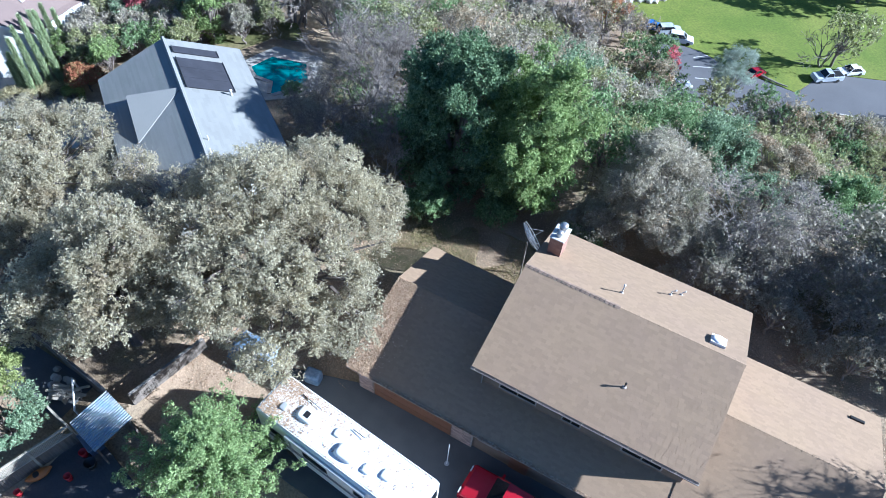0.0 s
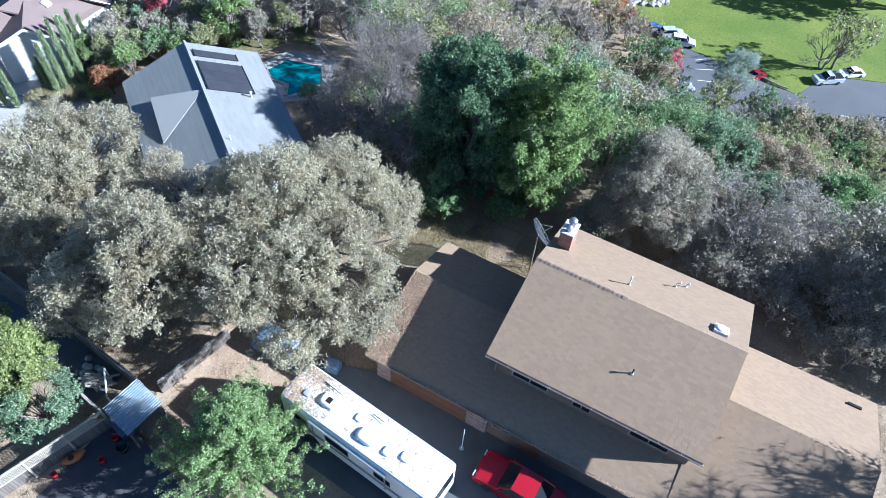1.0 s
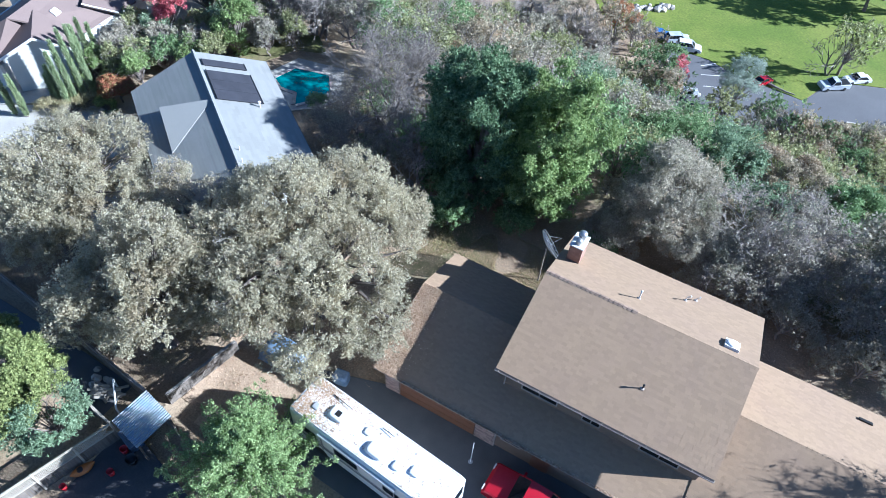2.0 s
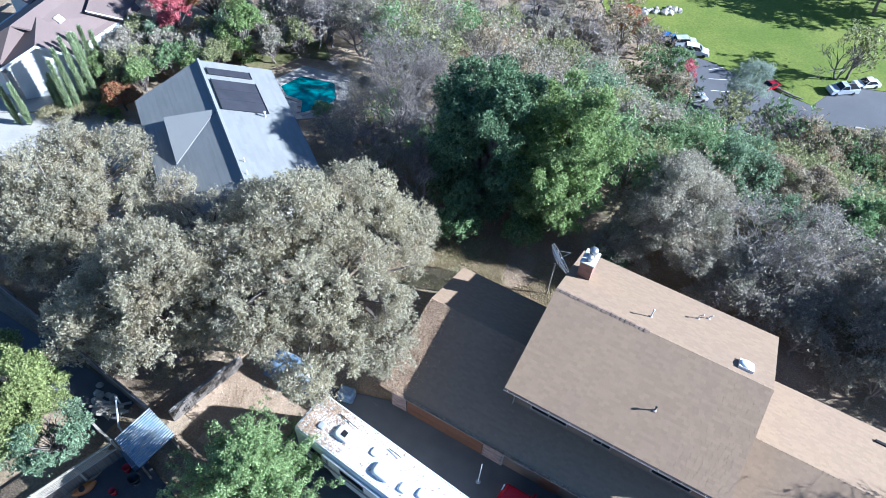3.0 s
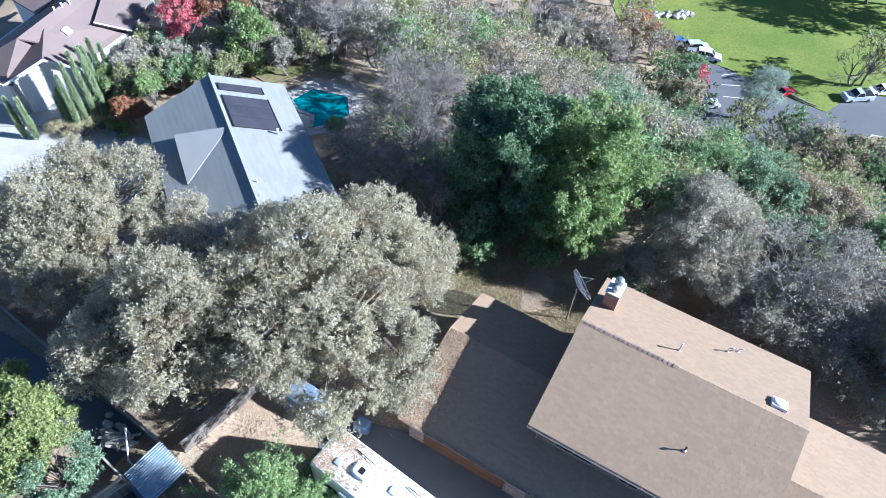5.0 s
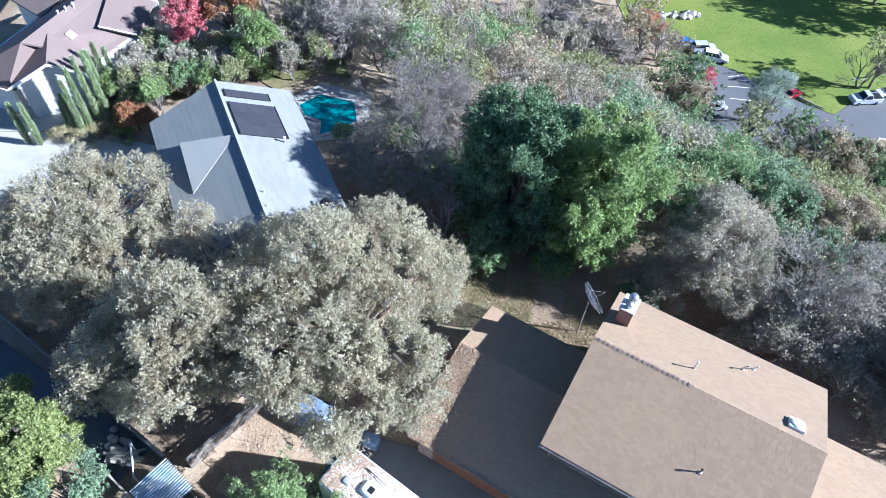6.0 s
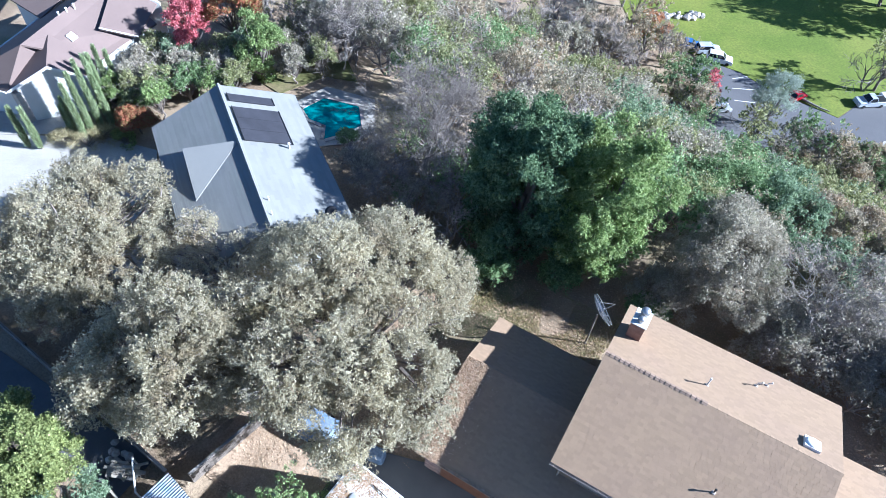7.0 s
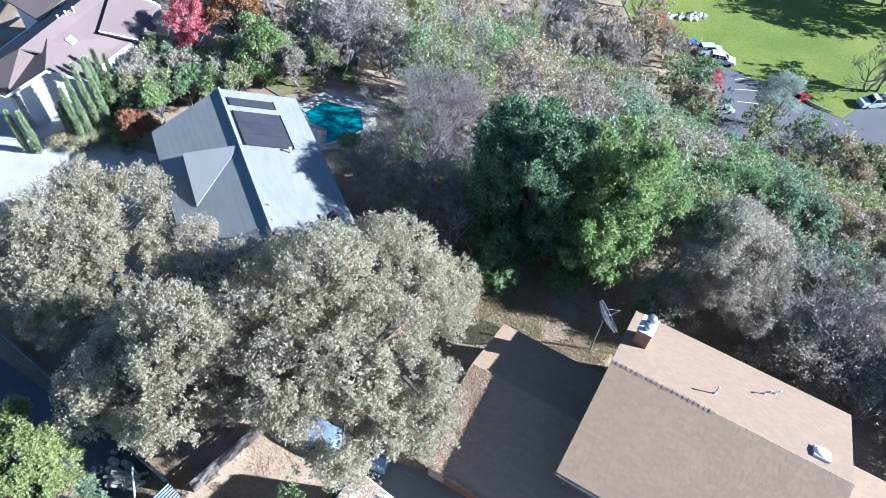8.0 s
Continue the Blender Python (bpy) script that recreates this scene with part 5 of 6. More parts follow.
def tree(name, at, radius, tall, crown_z, leaf, label, category="tree", bark=BARK, seed=1, lobes=14, clumps=600, each=45, spread=0.42, size=0.13,
         trunk=0.22, squash=0.8, low=-0.45, up=0.7, slim=0.6, droop=0.0, group="", lsize=(0.38, 0.6), lspread=0.62, twigs=0, limbs=26, gap=-0.12, full=False, depth=0.28, sprig=False, fine_gap=-0.2, hang=None):
    rng = np.random.default_rng(seed)
    t = thing(name, at, 0, label, category, group)
    c, s = lobes_of(rng, radius, tall, lobes, lspread, lsize, full, hang)
    c = c + [0, 0, crown_z]
    if sprig:
        q, leaves = sprig_leaves(rng, c, s, clumps, each, spread, size, squash, low, gap, fine_gap, depth, slim, up)
    else:
        q = clumps_of(rng, c, s, clumps, squash, low, gap, depth=depth)
        leaves = leaf_quads(rng, q, each, spread, size, up, slim, droop)
    put("crown", bulk("crown", leaves, leaf), t)
    ends = np.concatenate([c[:: 1 + len(c) // 40], q[rng.choice(len(q), min(limbs, len(q)), replace=False)]])
    part("trunk", limb_mesh(rng, (0, 0, 0), None, (0, 0, crown_z), ends, trunk, bark), bark, t)
    if twigs:
        i = rng.choice(len(q), twigs)
        a = q[i] + rand_unit(rng, twigs) * spread * 0.5
        nearest = np.argmin(((a[:, None] - c[None]) ** 2).sum(-1), 1)
        d = a - c[nearest]
        d /= np.linalg.norm(d, axis=1, keepdims=True) + 1e-9
        d = d + 0.7 * rand_unit(rng, twigs)
        b = a + d * rng.uniform(0.15, 0.45, (twigs, 1))
        put("twig_haze", bulk("twig_haze", stick_quads(rng, a - 0.25 * d, b, 0.011, 0.004), TWIG), t, kind="stuff")
    return t


def bare_tree(name, at, radius, tall, label, seed=1, bark=PALE_BARK, levels=5, trunk=0.16, group="", thin=0.009, tips=7, leaf=None, stems=3, wide=0.85):
    """A leafless tree: limbs that fork again and again into a haze of twigs."""
    rng = np.random.default_rng(seed)
    t = thing(name, at, 0, label, "tree", group)
    fat, a_all = [], []
    tips_at = []
    ends = []

    def grow(p, d, length, r, level):
        q = p + d * length
        if level <= 1:
            mid = (p + q) / 2 + rng.normal(size=3) * 0.06 * length
            fat.append(tube([tuple(p), tuple(mid), tuple(q)], [r, r * 0.85, r * 0.7], 5, False))
        else:
            a_all.append((p, q, r, r * 0.65))
        if level == levels:
            tips_at.append(q)
            ends.append((q, d, length))
            return
        kids = 3 if level else 4
        for _ in range(kids):
            e = d + wide * rng.normal(size=3) * [0.62, 0.62, 0.5] + [0, 0, 0.10]
            e /= np.linalg.norm(e)
            grow(q if rng.random() < 0.55 else p + d * length * rng.uniform(0.5, 0.9), e, length * rng.uniform(0.62, 0.82), max(r * 0.58, thin), level + 1)

    for k in range(stems):
        d = np.array([rng.normal() * 0.35, rng.normal() * 0.35, 1.0])
        d /= np.linalg.norm(d)
        grow(np.array([rng.normal() * 0.1, rng.normal() * 0.1, -0.3]), d, tall * 0.30, trunk, 0)
    part("trunk", joined(*fat), bark, t)
    sticks = []
    for lo, hi in ((0.0, 0.013), (0.013, 0.03), (0.03, 9.0)):
        rows = [x for x in a_all if lo <= x[2] < hi]
        if rows:
            a, b = np.array([x[0] for x in rows]), np.array([x[1] for x in rows])
            r = float(np.mean([x[2] for x in rows]))
            sticks.append(stick_quads(rng, a, b, r, r * 0.6))
    p = np.repeat(np.array([e[0] for e in ends]), tips, 0)
    d = np.repeat(np.array([e[1] for e in ends]), tips, 0) + 0.75 * rand_unit(rng, len(p))
    d /= np.linalg.norm(d, axis=1, keepdims=True)
    l = np.repeat(np.array([e[2] for e in ends]), tips)[:, None] * rng.uniform(0.5, 1.3, (len(p), 1))
    sticks.append(stick_quads(rng, p - d * l * 0.3, p + d * l, thin * 0.8, thin * 0.4))
    put("twig_haze", bulk("twig_haze", np.concatenate(sticks), TWIG), t, kind="stuff")
    if leaf:
        c = (p + d * l)[:: max(1, len(p) // 1500)]
        put("crown", bulk("crown", leaf_quads(rng, c, 7, 0.3, 0.12), leaf), t)
    return t


def cypress(at, high, r, label, seed):
    """A slim column of upright sprays that tapers to a point."""
    rng = np.random.default_rng(seed)
    t = thing("cypress", at, 0, label, "cypress tree", "row of cypresses")
    n = 3600
    z = rng.random(n) ** 0.9
    a = rng.random(n) * 2 * math.pi
    w = r * np.minimum(1.0, 0.45 + 2.2 * z) * (1 - z) ** 0.55 * (1 + 0.25 * np.sin(3 * a + 9 * z)) * rng.uniform(0.5, 1.0, n) ** 0.5
    p = np.stack([w * np.cos(a), w * np.sin(a), 0.2 + z * (high - 0.5)], 1)
    up = np.stack([0.35 * np.cos(a), 0.35 * np.sin(a), np.ones(n)], 1) + 0.25 * rng.normal(size=(n, 3))
    up *= (rng.uniform(0.14, 0.36, n) / np.linalg.norm(up, axis=1))[:, None]
    side = np.cross(up, rand_unit(rng, n))
    side *= (rng.uniform(0.025, 0.05, n) / (np.linalg.norm(side, axis=1) + 1e-9))[:, None]
    put("crown", bulk("crown", np.stack([p - side, p + side, p + up], 1), CYPRESS_LEAF), t)
    part("trunk", tube([(0, 0, -0.3), (0, 0, high * 0.6), (0, 0, high * 0.9)], [0.09, 0.06, 0.015], 6), BARK, t)
    return t


def leaning_conifer(at, radius, high, label, seed, leaf=CONIFER_LEAF):
    """A bushy evergreen with up-swept sprays in tiers."""
    rng = np.random.default_rng(seed)
    t = thing("evergreen_tree", at, 0, label, "tree")
    limbs, cl = [], []
    for i in range(150):
        z = high * (0.10 + 0.86 * (i / 150))
        a = i * 2.4 + rng.normal() * 0.3
        reach = radius * (1 - (z / high) ** 1.6) * rng.uniform(0.55, 1.12) + 0.25
        p0 = Vector((0, 0, z))
        p1 = Vector((math.cos(a) * reach * 0.55, math.sin(a) * reach * 0.55, z + 0.1 * reach))
        p2 = Vector((math.cos(a) * reach, math.sin(a) * reach, z + 0.38 * reach))
        limbs.append(tube([p0, p1, p2], [0.045, 0.03, 0.008], 4, False))
        for k in np.linspace(0.4, 1.0, 8):
            b = p0.lerp(p1, k / 0.6) if k < 0.6 else p1.lerp(p2, (k - 0.6) / 0.4)
            for _ in range(2):
                cl.append([b.x + rng.normal() * 0.13, b.y + rng.normal() * 0.13, b.z + rng.normal() * 0.10 + 0.08])
    put("crown", bulk("crown", leaf_quads(rng, np.array(cl), 34, 0.2, 0.10, up=0.2, slim=0.5), leaf), t)
    part("trunk", joined(tube([(0, 0, -0.4), (0, 0, high * 0.5), (0, 0, high)], [0.2, 0.12, 0.02], 8), *limbs), BARK, t)
    return t


def at(x, y):
    return (x, y, height(x, y) - 0.05)


# oaks over the yard
OAK = dict(sprig=True, each=12, spread=0.42, size=0.112, slim=0.55, up=0.1, gap=-0.36, fine_gap=-0.09, depth=0.6, low=-0.8, lspread=0.8)
tree("oak_tree", at(-11.9, -4.6), 7.8, 5.2, 6.5, OAK_LEAF, "large grey-green live oak spreading over the garage roof", seed=11, lobes=48, clumps=25000, trunk=0.38, lsize=(0.2, 0.31), twigs=3000, limbs=70, hang=0.3, **dict(OAK, gap=-0.25))
tree("oak_tree", at(-17.7, -10.8), 4.7, 4.5, 6.5, OAK_LEAF, "grey-green live oak beside the board fence", seed=12, lobes=26, clumps=9500, trunk=0.28, lsize=(0.24, 0.38), twigs=1400, limbs=40, hang=0.65, **OAK)
tree("oak_tree", at(-28.0, -7.4), 5.8, 3.0, 4.8, OAK_LEAF, "pale sunlit live oak before the white driveway", seed=13, lobes=30, clumps=10500, trunk=0.28, lsize=(0.22, 0.34), twigs=1800, limbs=40, hang=0.4, **OAK)
tree("oak_tree", at(-27.0, -9.6), 3.4, 2.4, 4.2, OAK_LEAF, "smaller live oak in the shade by the fence", seed=14, lobes=16, clumps=3600, trunk=0.22, lsize=(0.28, 0.42), twigs=600, hang=0.4, **OAK)
tree("oak_tree", at(-20.6, -4.4), 3.8, 2.6, 4.4, OAK_LEAF, "live oak in front of the grey-roofed house", seed=114, lobes=10, clumps=1300, trunk=0.24, lsize=(0.28, 0.42), twigs=1000, hang=0.4, **OAK)
tree("oak_tree", at(-15.4, -8.6), 2.4, 2.0, 4.2, OAK_LEAF, "young live oak in the shade between the larger ones", seed=115, lobes=14, clumps=2000, trunk=0.12, lsize=(0.28, 0.42), twigs=600, hang=0.5, **OAK)
# greens at the yard
tree("broadleaf_tree", at(-21.2, -17.3), 2.9, 2.4, 3.6, BRIGHT_LEAF, "pale yellow-green broadleaf tree behind the lattice", seed=15, sprig=True, lobes=26, clumps=8500, each=9, spread=0.32, size=0.11, trunk=0.12, lsize=(0.22, 0.36), lspread=0.9, up=0.4, gap=-0.4, fine_gap=-0.22, depth=0.5, hang=0.4, limbs=10)
tree("broadleaf_shrub", at(-21.0, -20.2), 2.6, 1.8, 2.2, BLUE_LEAF, "blue-green shrub mass along the lattice fence", "shrub", seed=116, sprig=True, lobes=18, clumps=3200, each=9, spread=0.3, size=0.10, trunk=0.08, fine_gap=-0.1, depth=0.5)
tree("broadleaf_shrub", at(-18.4, -17.9), 2.3, 1.9, 2.5, BLUE_LEAF, "dark blue-green shrub behind the lattice fence", "shrub", seed=16, sprig=True, lobes=18, clumps=3200, each=9, spread=0.3, size=0.10, trunk=0.08, fine_gap=-0.1, depth=0.5)
leaning_conifer(at(-8.4, -14.5), 4.1, 6.3, "bright green bushy evergreen beside the motorhome", 17)
# the big green trees and their companions
FIR = dict(sprig=True, each=10, spread=0.5, size=0.165, slim=0.5, up=0.3, gap=-0.35, fine_gap=-0.08, depth=0.5, low=-0.9, lspread=1.0, full=True)
tree("evergreen_tree", at(-3.9, 10.1), 3.2, 6.4, 6.3, SPRING_LEAF, "tall dense green evergreen tree behind the yard", seed=18, lobes=90, clumps=13000, trunk=0.3, lsize=(0.17, 0.3), limbs=10, **FIR)
# leaf colour carries the shade that the brighter tree throws on this one
tree("evergreen_tree", at(-8.6, 9.2), 3.6, 6.6, 6.2, SHADED_GREEN_LEAF, "large dark blue-green evergreen tree behind the yard", seed=181, lobes=80, clumps=10500, trunk=0.35, lsize=(0.16, 0.28), limbs=4, **FIR)
tree("evergreen_tree", at(-8.9, 6.2), 1.7, 1.5, 2.4, GREEN_LEAF, "small leafy green tree at the yard edge", seed=19, lobes=16, clumps=1500, trunk=0.1, lsize=(0.3, 0.46), **FIR)
tree("evergreen_tree", at(-11.0, 10.3), 1.6, 1.5, 5.6, GREEN_LEAF, "slim leafy green tree beside the dark evergreen", seed=119, lobes=16, clumps=1500, trunk=0.1, lsize=(0.3, 0.46), **FIR)
for x, y, r, sd in ((-11.2, 8.6, 1.7, 191), (-4.8, 8.2, 1.5, 192), (-13.0, 12.0, 2.0, 193), (0.8, 8.4, 1.3, 194)):
    tree("shrub", at(x, y), r, 1.3, 1.3, GREEN_LEAF, "low dark green undergrowth shrub in the tree shade", "shrub", seed=sd, lobes=10, clumps=200, each=34, spread=0.34, size=0.13, trunk=0.05, group="undergrowth shrubs")
bare_tree("bare_tree", at(-17.2, 11.6), 4.4, 10.5, "leafless pale grey tree beside the pool", seed=20, levels=6, tips=7, stems=3, thin=0.0065)
DRY = dict(sprig=True, each=8, spread=0.45, size=0.14, slim=0.42, up=0.3, gap=-0.3, fine_gap=-0.2, depth=0.6, low=-0.85, lspread=0.92, hang=0.6)
tree("grey_tree", at(3.8, 12.4), 4.3, 4.5, 4.5, GREY_LEAF, "dry grey-tan leafed tree behind the house", bark=PALE_BARK, seed=21, lobes=46, clumps=9500, trunk=0.18, lsize=(0.16, 0.28), twigs=2600, limbs=40, **DRY)
tree("grey_tree", at(1.4, 9.2), 2.0, 1.7, 2.0, GREY_LEAF, "low dry grey-leafed bush beside the chimney", bark=PALE_BARK, seed=211, lobes=20, clumps=1900, trunk=0.08, lsize=(0.25, 0.4), twigs=700, **DRY)
tree("grey_tree", at(7.6, 11.0), 2.6, 2.0, 2.2, GREY_LEAF, "dry grey-leafed bush in the shade behind the roof", bark=PALE_BARK, seed=212, lobes=24, clumps=2600, trunk=0.08, lsize=(0.25, 0.4), twigs=1200, **DRY)
bare_tree("bare_tree", at(11.0, 14.6), 4.4, 8.6, "leafless purplish grey tree down the slope", seed=22, levels=6, tips=6, stems=3, leaf=GREY_LEAF, wide=1.05)
bare_tree("bare_tree", at(10.6, 11.6), 3.4, 5.6, "low leafless grey tree behind the tan roof", seed=23, levels=5, tips=7, stems=4, leaf=GREY_LEAF, wide=1.1, trunk=0.1)
bare_tree("bare_tree", at(16.6, 12.0), 3.4, 6.4, "leafless grey tree in the shade beside the house", seed=24, levels=5, tips=7, stems=4, leaf=GREY_LEAF, wide=1.05, trunk=0.11)
tree("rust_tree", at(10.9, 23.0), 3.3, 2.6, 4.6, TAN_LEAF, "rust-tinged olive tree down the slope", bark=PALE_BARK, seed=124, lobes=24, clumps=700, each=34, spread=0.44, size=0.13, trunk=0.16, lsize=(0.22, 0.36), lspread=0.95, twigs=700)
for x, y, r, lf, sd in ((1.9, 21.6, 3.5, GREEN_LEAF, 125), (6.2, 21.4, 3.2, BLUE_LEAF, 126), (15.4, 21.6, 2.8, GREEN_LEAF, 127)):
    tree("evergreen_tree", at(x, y), r, 3.0, 4.2, lf, "leafy green tree between the grey ones on the slope", seed=sd, sprig=True, lobes=26, clumps=2400, each=9, spread=0.5, size=0.17, trunk=0.16, lsize=(0.22, 0.38), lspread=0.95, up=0.3, fine_gap=-0.1, depth=0.6, hang=0.5)

bare_tree("bare_tree", (27.2, -5.6, 0), 4.0, 13.5, "leafless grey tree beside the end of the house", seed=33, levels=6, tips=7, stems=4, wide=0.85, thin=0.02, leaf=GREY_LEAF)

# pool side and hedges
tree("shrub", at(-22.4, 9.9), 1.0, 0.9, 1.1, GREEN_LEAF, "round green shrub beside the pool", "shrub", seed=25, lobes=6, clumps=90, each=36, spread=0.3, size=0.13, trunk=0.05)
tree("shrub", at(-35.7, 2.9), 1.5, 1.2, 1.4, RUST_LEAF, "rust-red and green shrub beside the grey roof", "shrub", seed=26, lobes=16, clumps=260, each=36, spread=0.26, size=0.11, trunk=0.06, lsize=(0.25, 0.4), lspread=0.9)
for x, y, sd in ((-38.8, -0.9, 27), (-37.7, -0.1, 227), (-37.3, 1.0, 228)):
    tree("ornamental_grass", at(x, y), 1.1, 0.7, 0.6, YELLOW_LEAF, "straw-coloured ornamental grass clump by the driveway", "grass", seed=sd, lobes=9, clumps=110, each=34, spread=0.34, size=0.2, slim=0.14, up=-0.5, trunk=0.04, group="ornamental grasses")
tree("shrub", at(-35.8, 1.4), 0.8, 0.6, 0.6, BRIGHT_LEAF, "small round green shrub by the driveway", "shrub", seed=229, lobes=8, clumps=90, each=34, spread=0.25, size=0.11, trunk=0.04)
tree("maple_tree", at(-38.1, 11.2), 1.7, 2.0, 4.2, RED_LEAF, "crimson red maple beside the brown-roofed house", seed=28, lobes=22, clumps=330, each=40, spread=0.32, size=0.13, trunk=0.12, lsize=(0.22, 0.36), lspread=0.95, full=True)
tree("evergreen_tree", at(-32.2, 12.3), 1.6, 3.3, 3.3, SPRING_LEAF, "bright green conical evergreen by the lawn", seed=29, lobes=30, clumps=420, each=38, spread=0.34, size=0.13, trunk=0.12, lsize=(0.24, 0.4), lspread=0.95, full=True)
tree("dark_tree", at(-37.0, 14.6), 2.2, 2.2, 4.0, RUST_LEAF, "dark purple-brown leafed tree behind the maple", seed=30, lobes=20, clumps=300, each=36, spread=0.36, size=0.14, trunk=0.12, lsize=(0.22, 0.36), lspread=0.95)
hedge = [(-37.0, 6.0, 1.8, OLIVE_LEAF), (-35.2, 7.4, 1.7, GREEN_LEAF), (-33.6, 8.6, 1.6, SPRING_LEAF), (-39.0, 7.2, 1.8, GREY_LEAF), (-38.0, 9.0, 1.7, BLUE_LEAF), (-34.6, 10.0, 1.8, GREY_LEAF), (-32.8, 9.6, 1.4, OLIVE_LEAF), (-35.4, 4.8, 1.3, SPRING_LEAF),
         (-38.2, 5.2, 1.6, GREY_LEAF), (-36.8, 8.2, 1.7, GREY_LEAF), (-33.4, 12.0, 1.6, OLIVE_LEAF), (-30.2, 13.6, 1.5, GREY_LEAF), (-34.4, 13.2, 1.9, BLUE_LEAF), (-36.4, 16.0, 2.0, OLIVE_LEAF),
         (-38.4, 3.6, 1.2, SPRING_LEAF), (-37.4, 4.4, 1.4, OLIVE_LEAF), (-39.8, 8.8, 1.6, OLIVE_LEAF), (-35.6, 11.6, 1.7, OLIVE_LEAF), (-31.6, 14.8, 1.8, GREY_LEAF), (-32.6, 16.2, 1.8, OLIVE_LEAF), (-29.4, 15.6, 1.5, OLIVE_LEAF)]
for i, (x, y, r, lf) in enumerate(hedge):
    lab = "grey twiggy garden shrub in the hedge" if lf is GREY_LEAF else "leafy green garden shrub in the hedge"
    tree("shrub", at(x, y), r, 1.6, 2.1, lf, lab, "shrub", seed=40 + i, sprig=True, lobes=16, clumps=620, each=9, spread=0.36, size=0.14, trunk=0.07, group="hedge shrubs", twigs=900 if lf is GREY_LEAF else 300, lsize=(0.24, 0.42), lspread=0.95, fine_gap=-0.1, depth=0.7, hang=0.4)
bare_tree("bare_tree", at(-28.8, 19.4), 4.0, 8.0, "leafless pale grey tree behind the pool", seed=230, levels=5, tips=7, stems=4, wide=1.0, thin=0.007)
bare_tree("bare_tree", at(-31.5, 17.2), 4.0, 7.0, "leafless grey tree above the garden hedge", seed=231, levels=5, tips=7, stems=3, wide=1.0, thin=0.007)
for i, (x, y, h) in enumerate(((-37.9, 1.5, 6.5), (-38.3, 1.75, 5.5), (-37.95, 0.75, 6.0), (-38.1, 0.2, 5.3), (-38.8, 0.1, 4.0), (-39.5, 0.2, 2.9), (-40.9, -2.4, 3.9), (-40.1, -2.05, 3.95), (-39.9, 4.3, 5.2), (-39.4, 3.4, 5.2), (-39.65, 4.85, 4.6), (-38.6, 2.6, 6.0), (-38.95, 3.1, 5.6), (-38.45, 1.0, 5.4), (-37.7, 2.2, 5.8))):
    cypress(at(x, y), h, 0.18, "slim upright blue-green cypress", 60 + i)

# woods on the slope: a few kinds, each tree a copy
WOODS = "trees on the wooded slope"
kinds = {}
for far_off in (False, True):
    K = dict(sprig=True, lobes=14, spread=0.6, trunk=0.14, limbs=3, group=WOODS, lsize=(0.26, 0.44), lspread=0.95, up=0.4, depth=0.65, fine_gap=-0.12, hang=0.5)
    K.update(dict(clumps=260, each=8, size=0.29) if far_off else dict(clumps=560, each=8, size=0.2))
    dx = 6.0 if far_off else 0.0
    dy = 30.0 if far_off else 0.0
    kinds["grey", far_off] = bare_tree("bare_tree", at(-23.0 - dx, 26.0 + dy), 3, 8.5, "leafless grey tree in the woods", seed=70, levels=4, tips=3, thin=0.019, stems=2, group=WOODS)
    kinds["tan", far_off] = tree("oak_tree", at(-15.5 - dx, 23.0 + dy), 3.4, 2.8, 4.6, TAN_LEAF, "tan-leafed oak in the woods", bark=PALE_BARK, seed=71, twigs=100, **K)
    kinds["olive", far_off] = tree("oak_tree", at(-18.6 - dx, 17.4 + dy), 3.2, 2.6, 4.4, OLIVE_LEAF, "olive-green oak in the woods", seed=72, twigs=60, **K)
    kinds["green", far_off] = tree("evergreen_tree", at(2.2 - dx, 27.5 + dy), 3.2, 2.9, 4.2, GREEN_LEAF, "dark green tree in the woods", seed=73, **K)
    kinds["blue", far_off] = tree("evergreen_tree", at(6.8 - dx, 30.0 + dy), 3.4, 2.9, 4.4, BLUE_LEAF, "blue-green tree in the woods", seed=74, **K)
    kinds["dry", far_off] = tree("grey_tree", at(-1.5 - dx, 22.5 + dy), 3.4, 2.8, 4.0, GREY_LEAF, "grey dry-leafed tree in the woods", bark=PALE_BARK, seed=75, twigs=150, **K)
rng = random.Random(9)


def plant(kind, x, y, size=1.0):
    copy_thing(kinds[kind, y > 38], Matrix.Translation(at(x, y)) @ pose(0, 0, 0, 0, 0, rng.uniform(0, 360)) @ Matrix.Diagonal((size, size, size * rng.uniform(0.9, 1.15), 1)))


def open_ground(x, y):
    """True where the woods may stand: on the slope, off the park, the pool and the houses."""
    if y + 0.12 * x < 14.5 or y > 88:
        return False
    if x > -3 and y > 56 + 0.6 * max(x, 0):
        return False
    if -33 < x < -19 and y < 18.5:
        return False
    if x < -31 and y < 17.5 or x < -40 and y < 24:
        return False
    if y > 78 and x > -11:
        return False
    return True


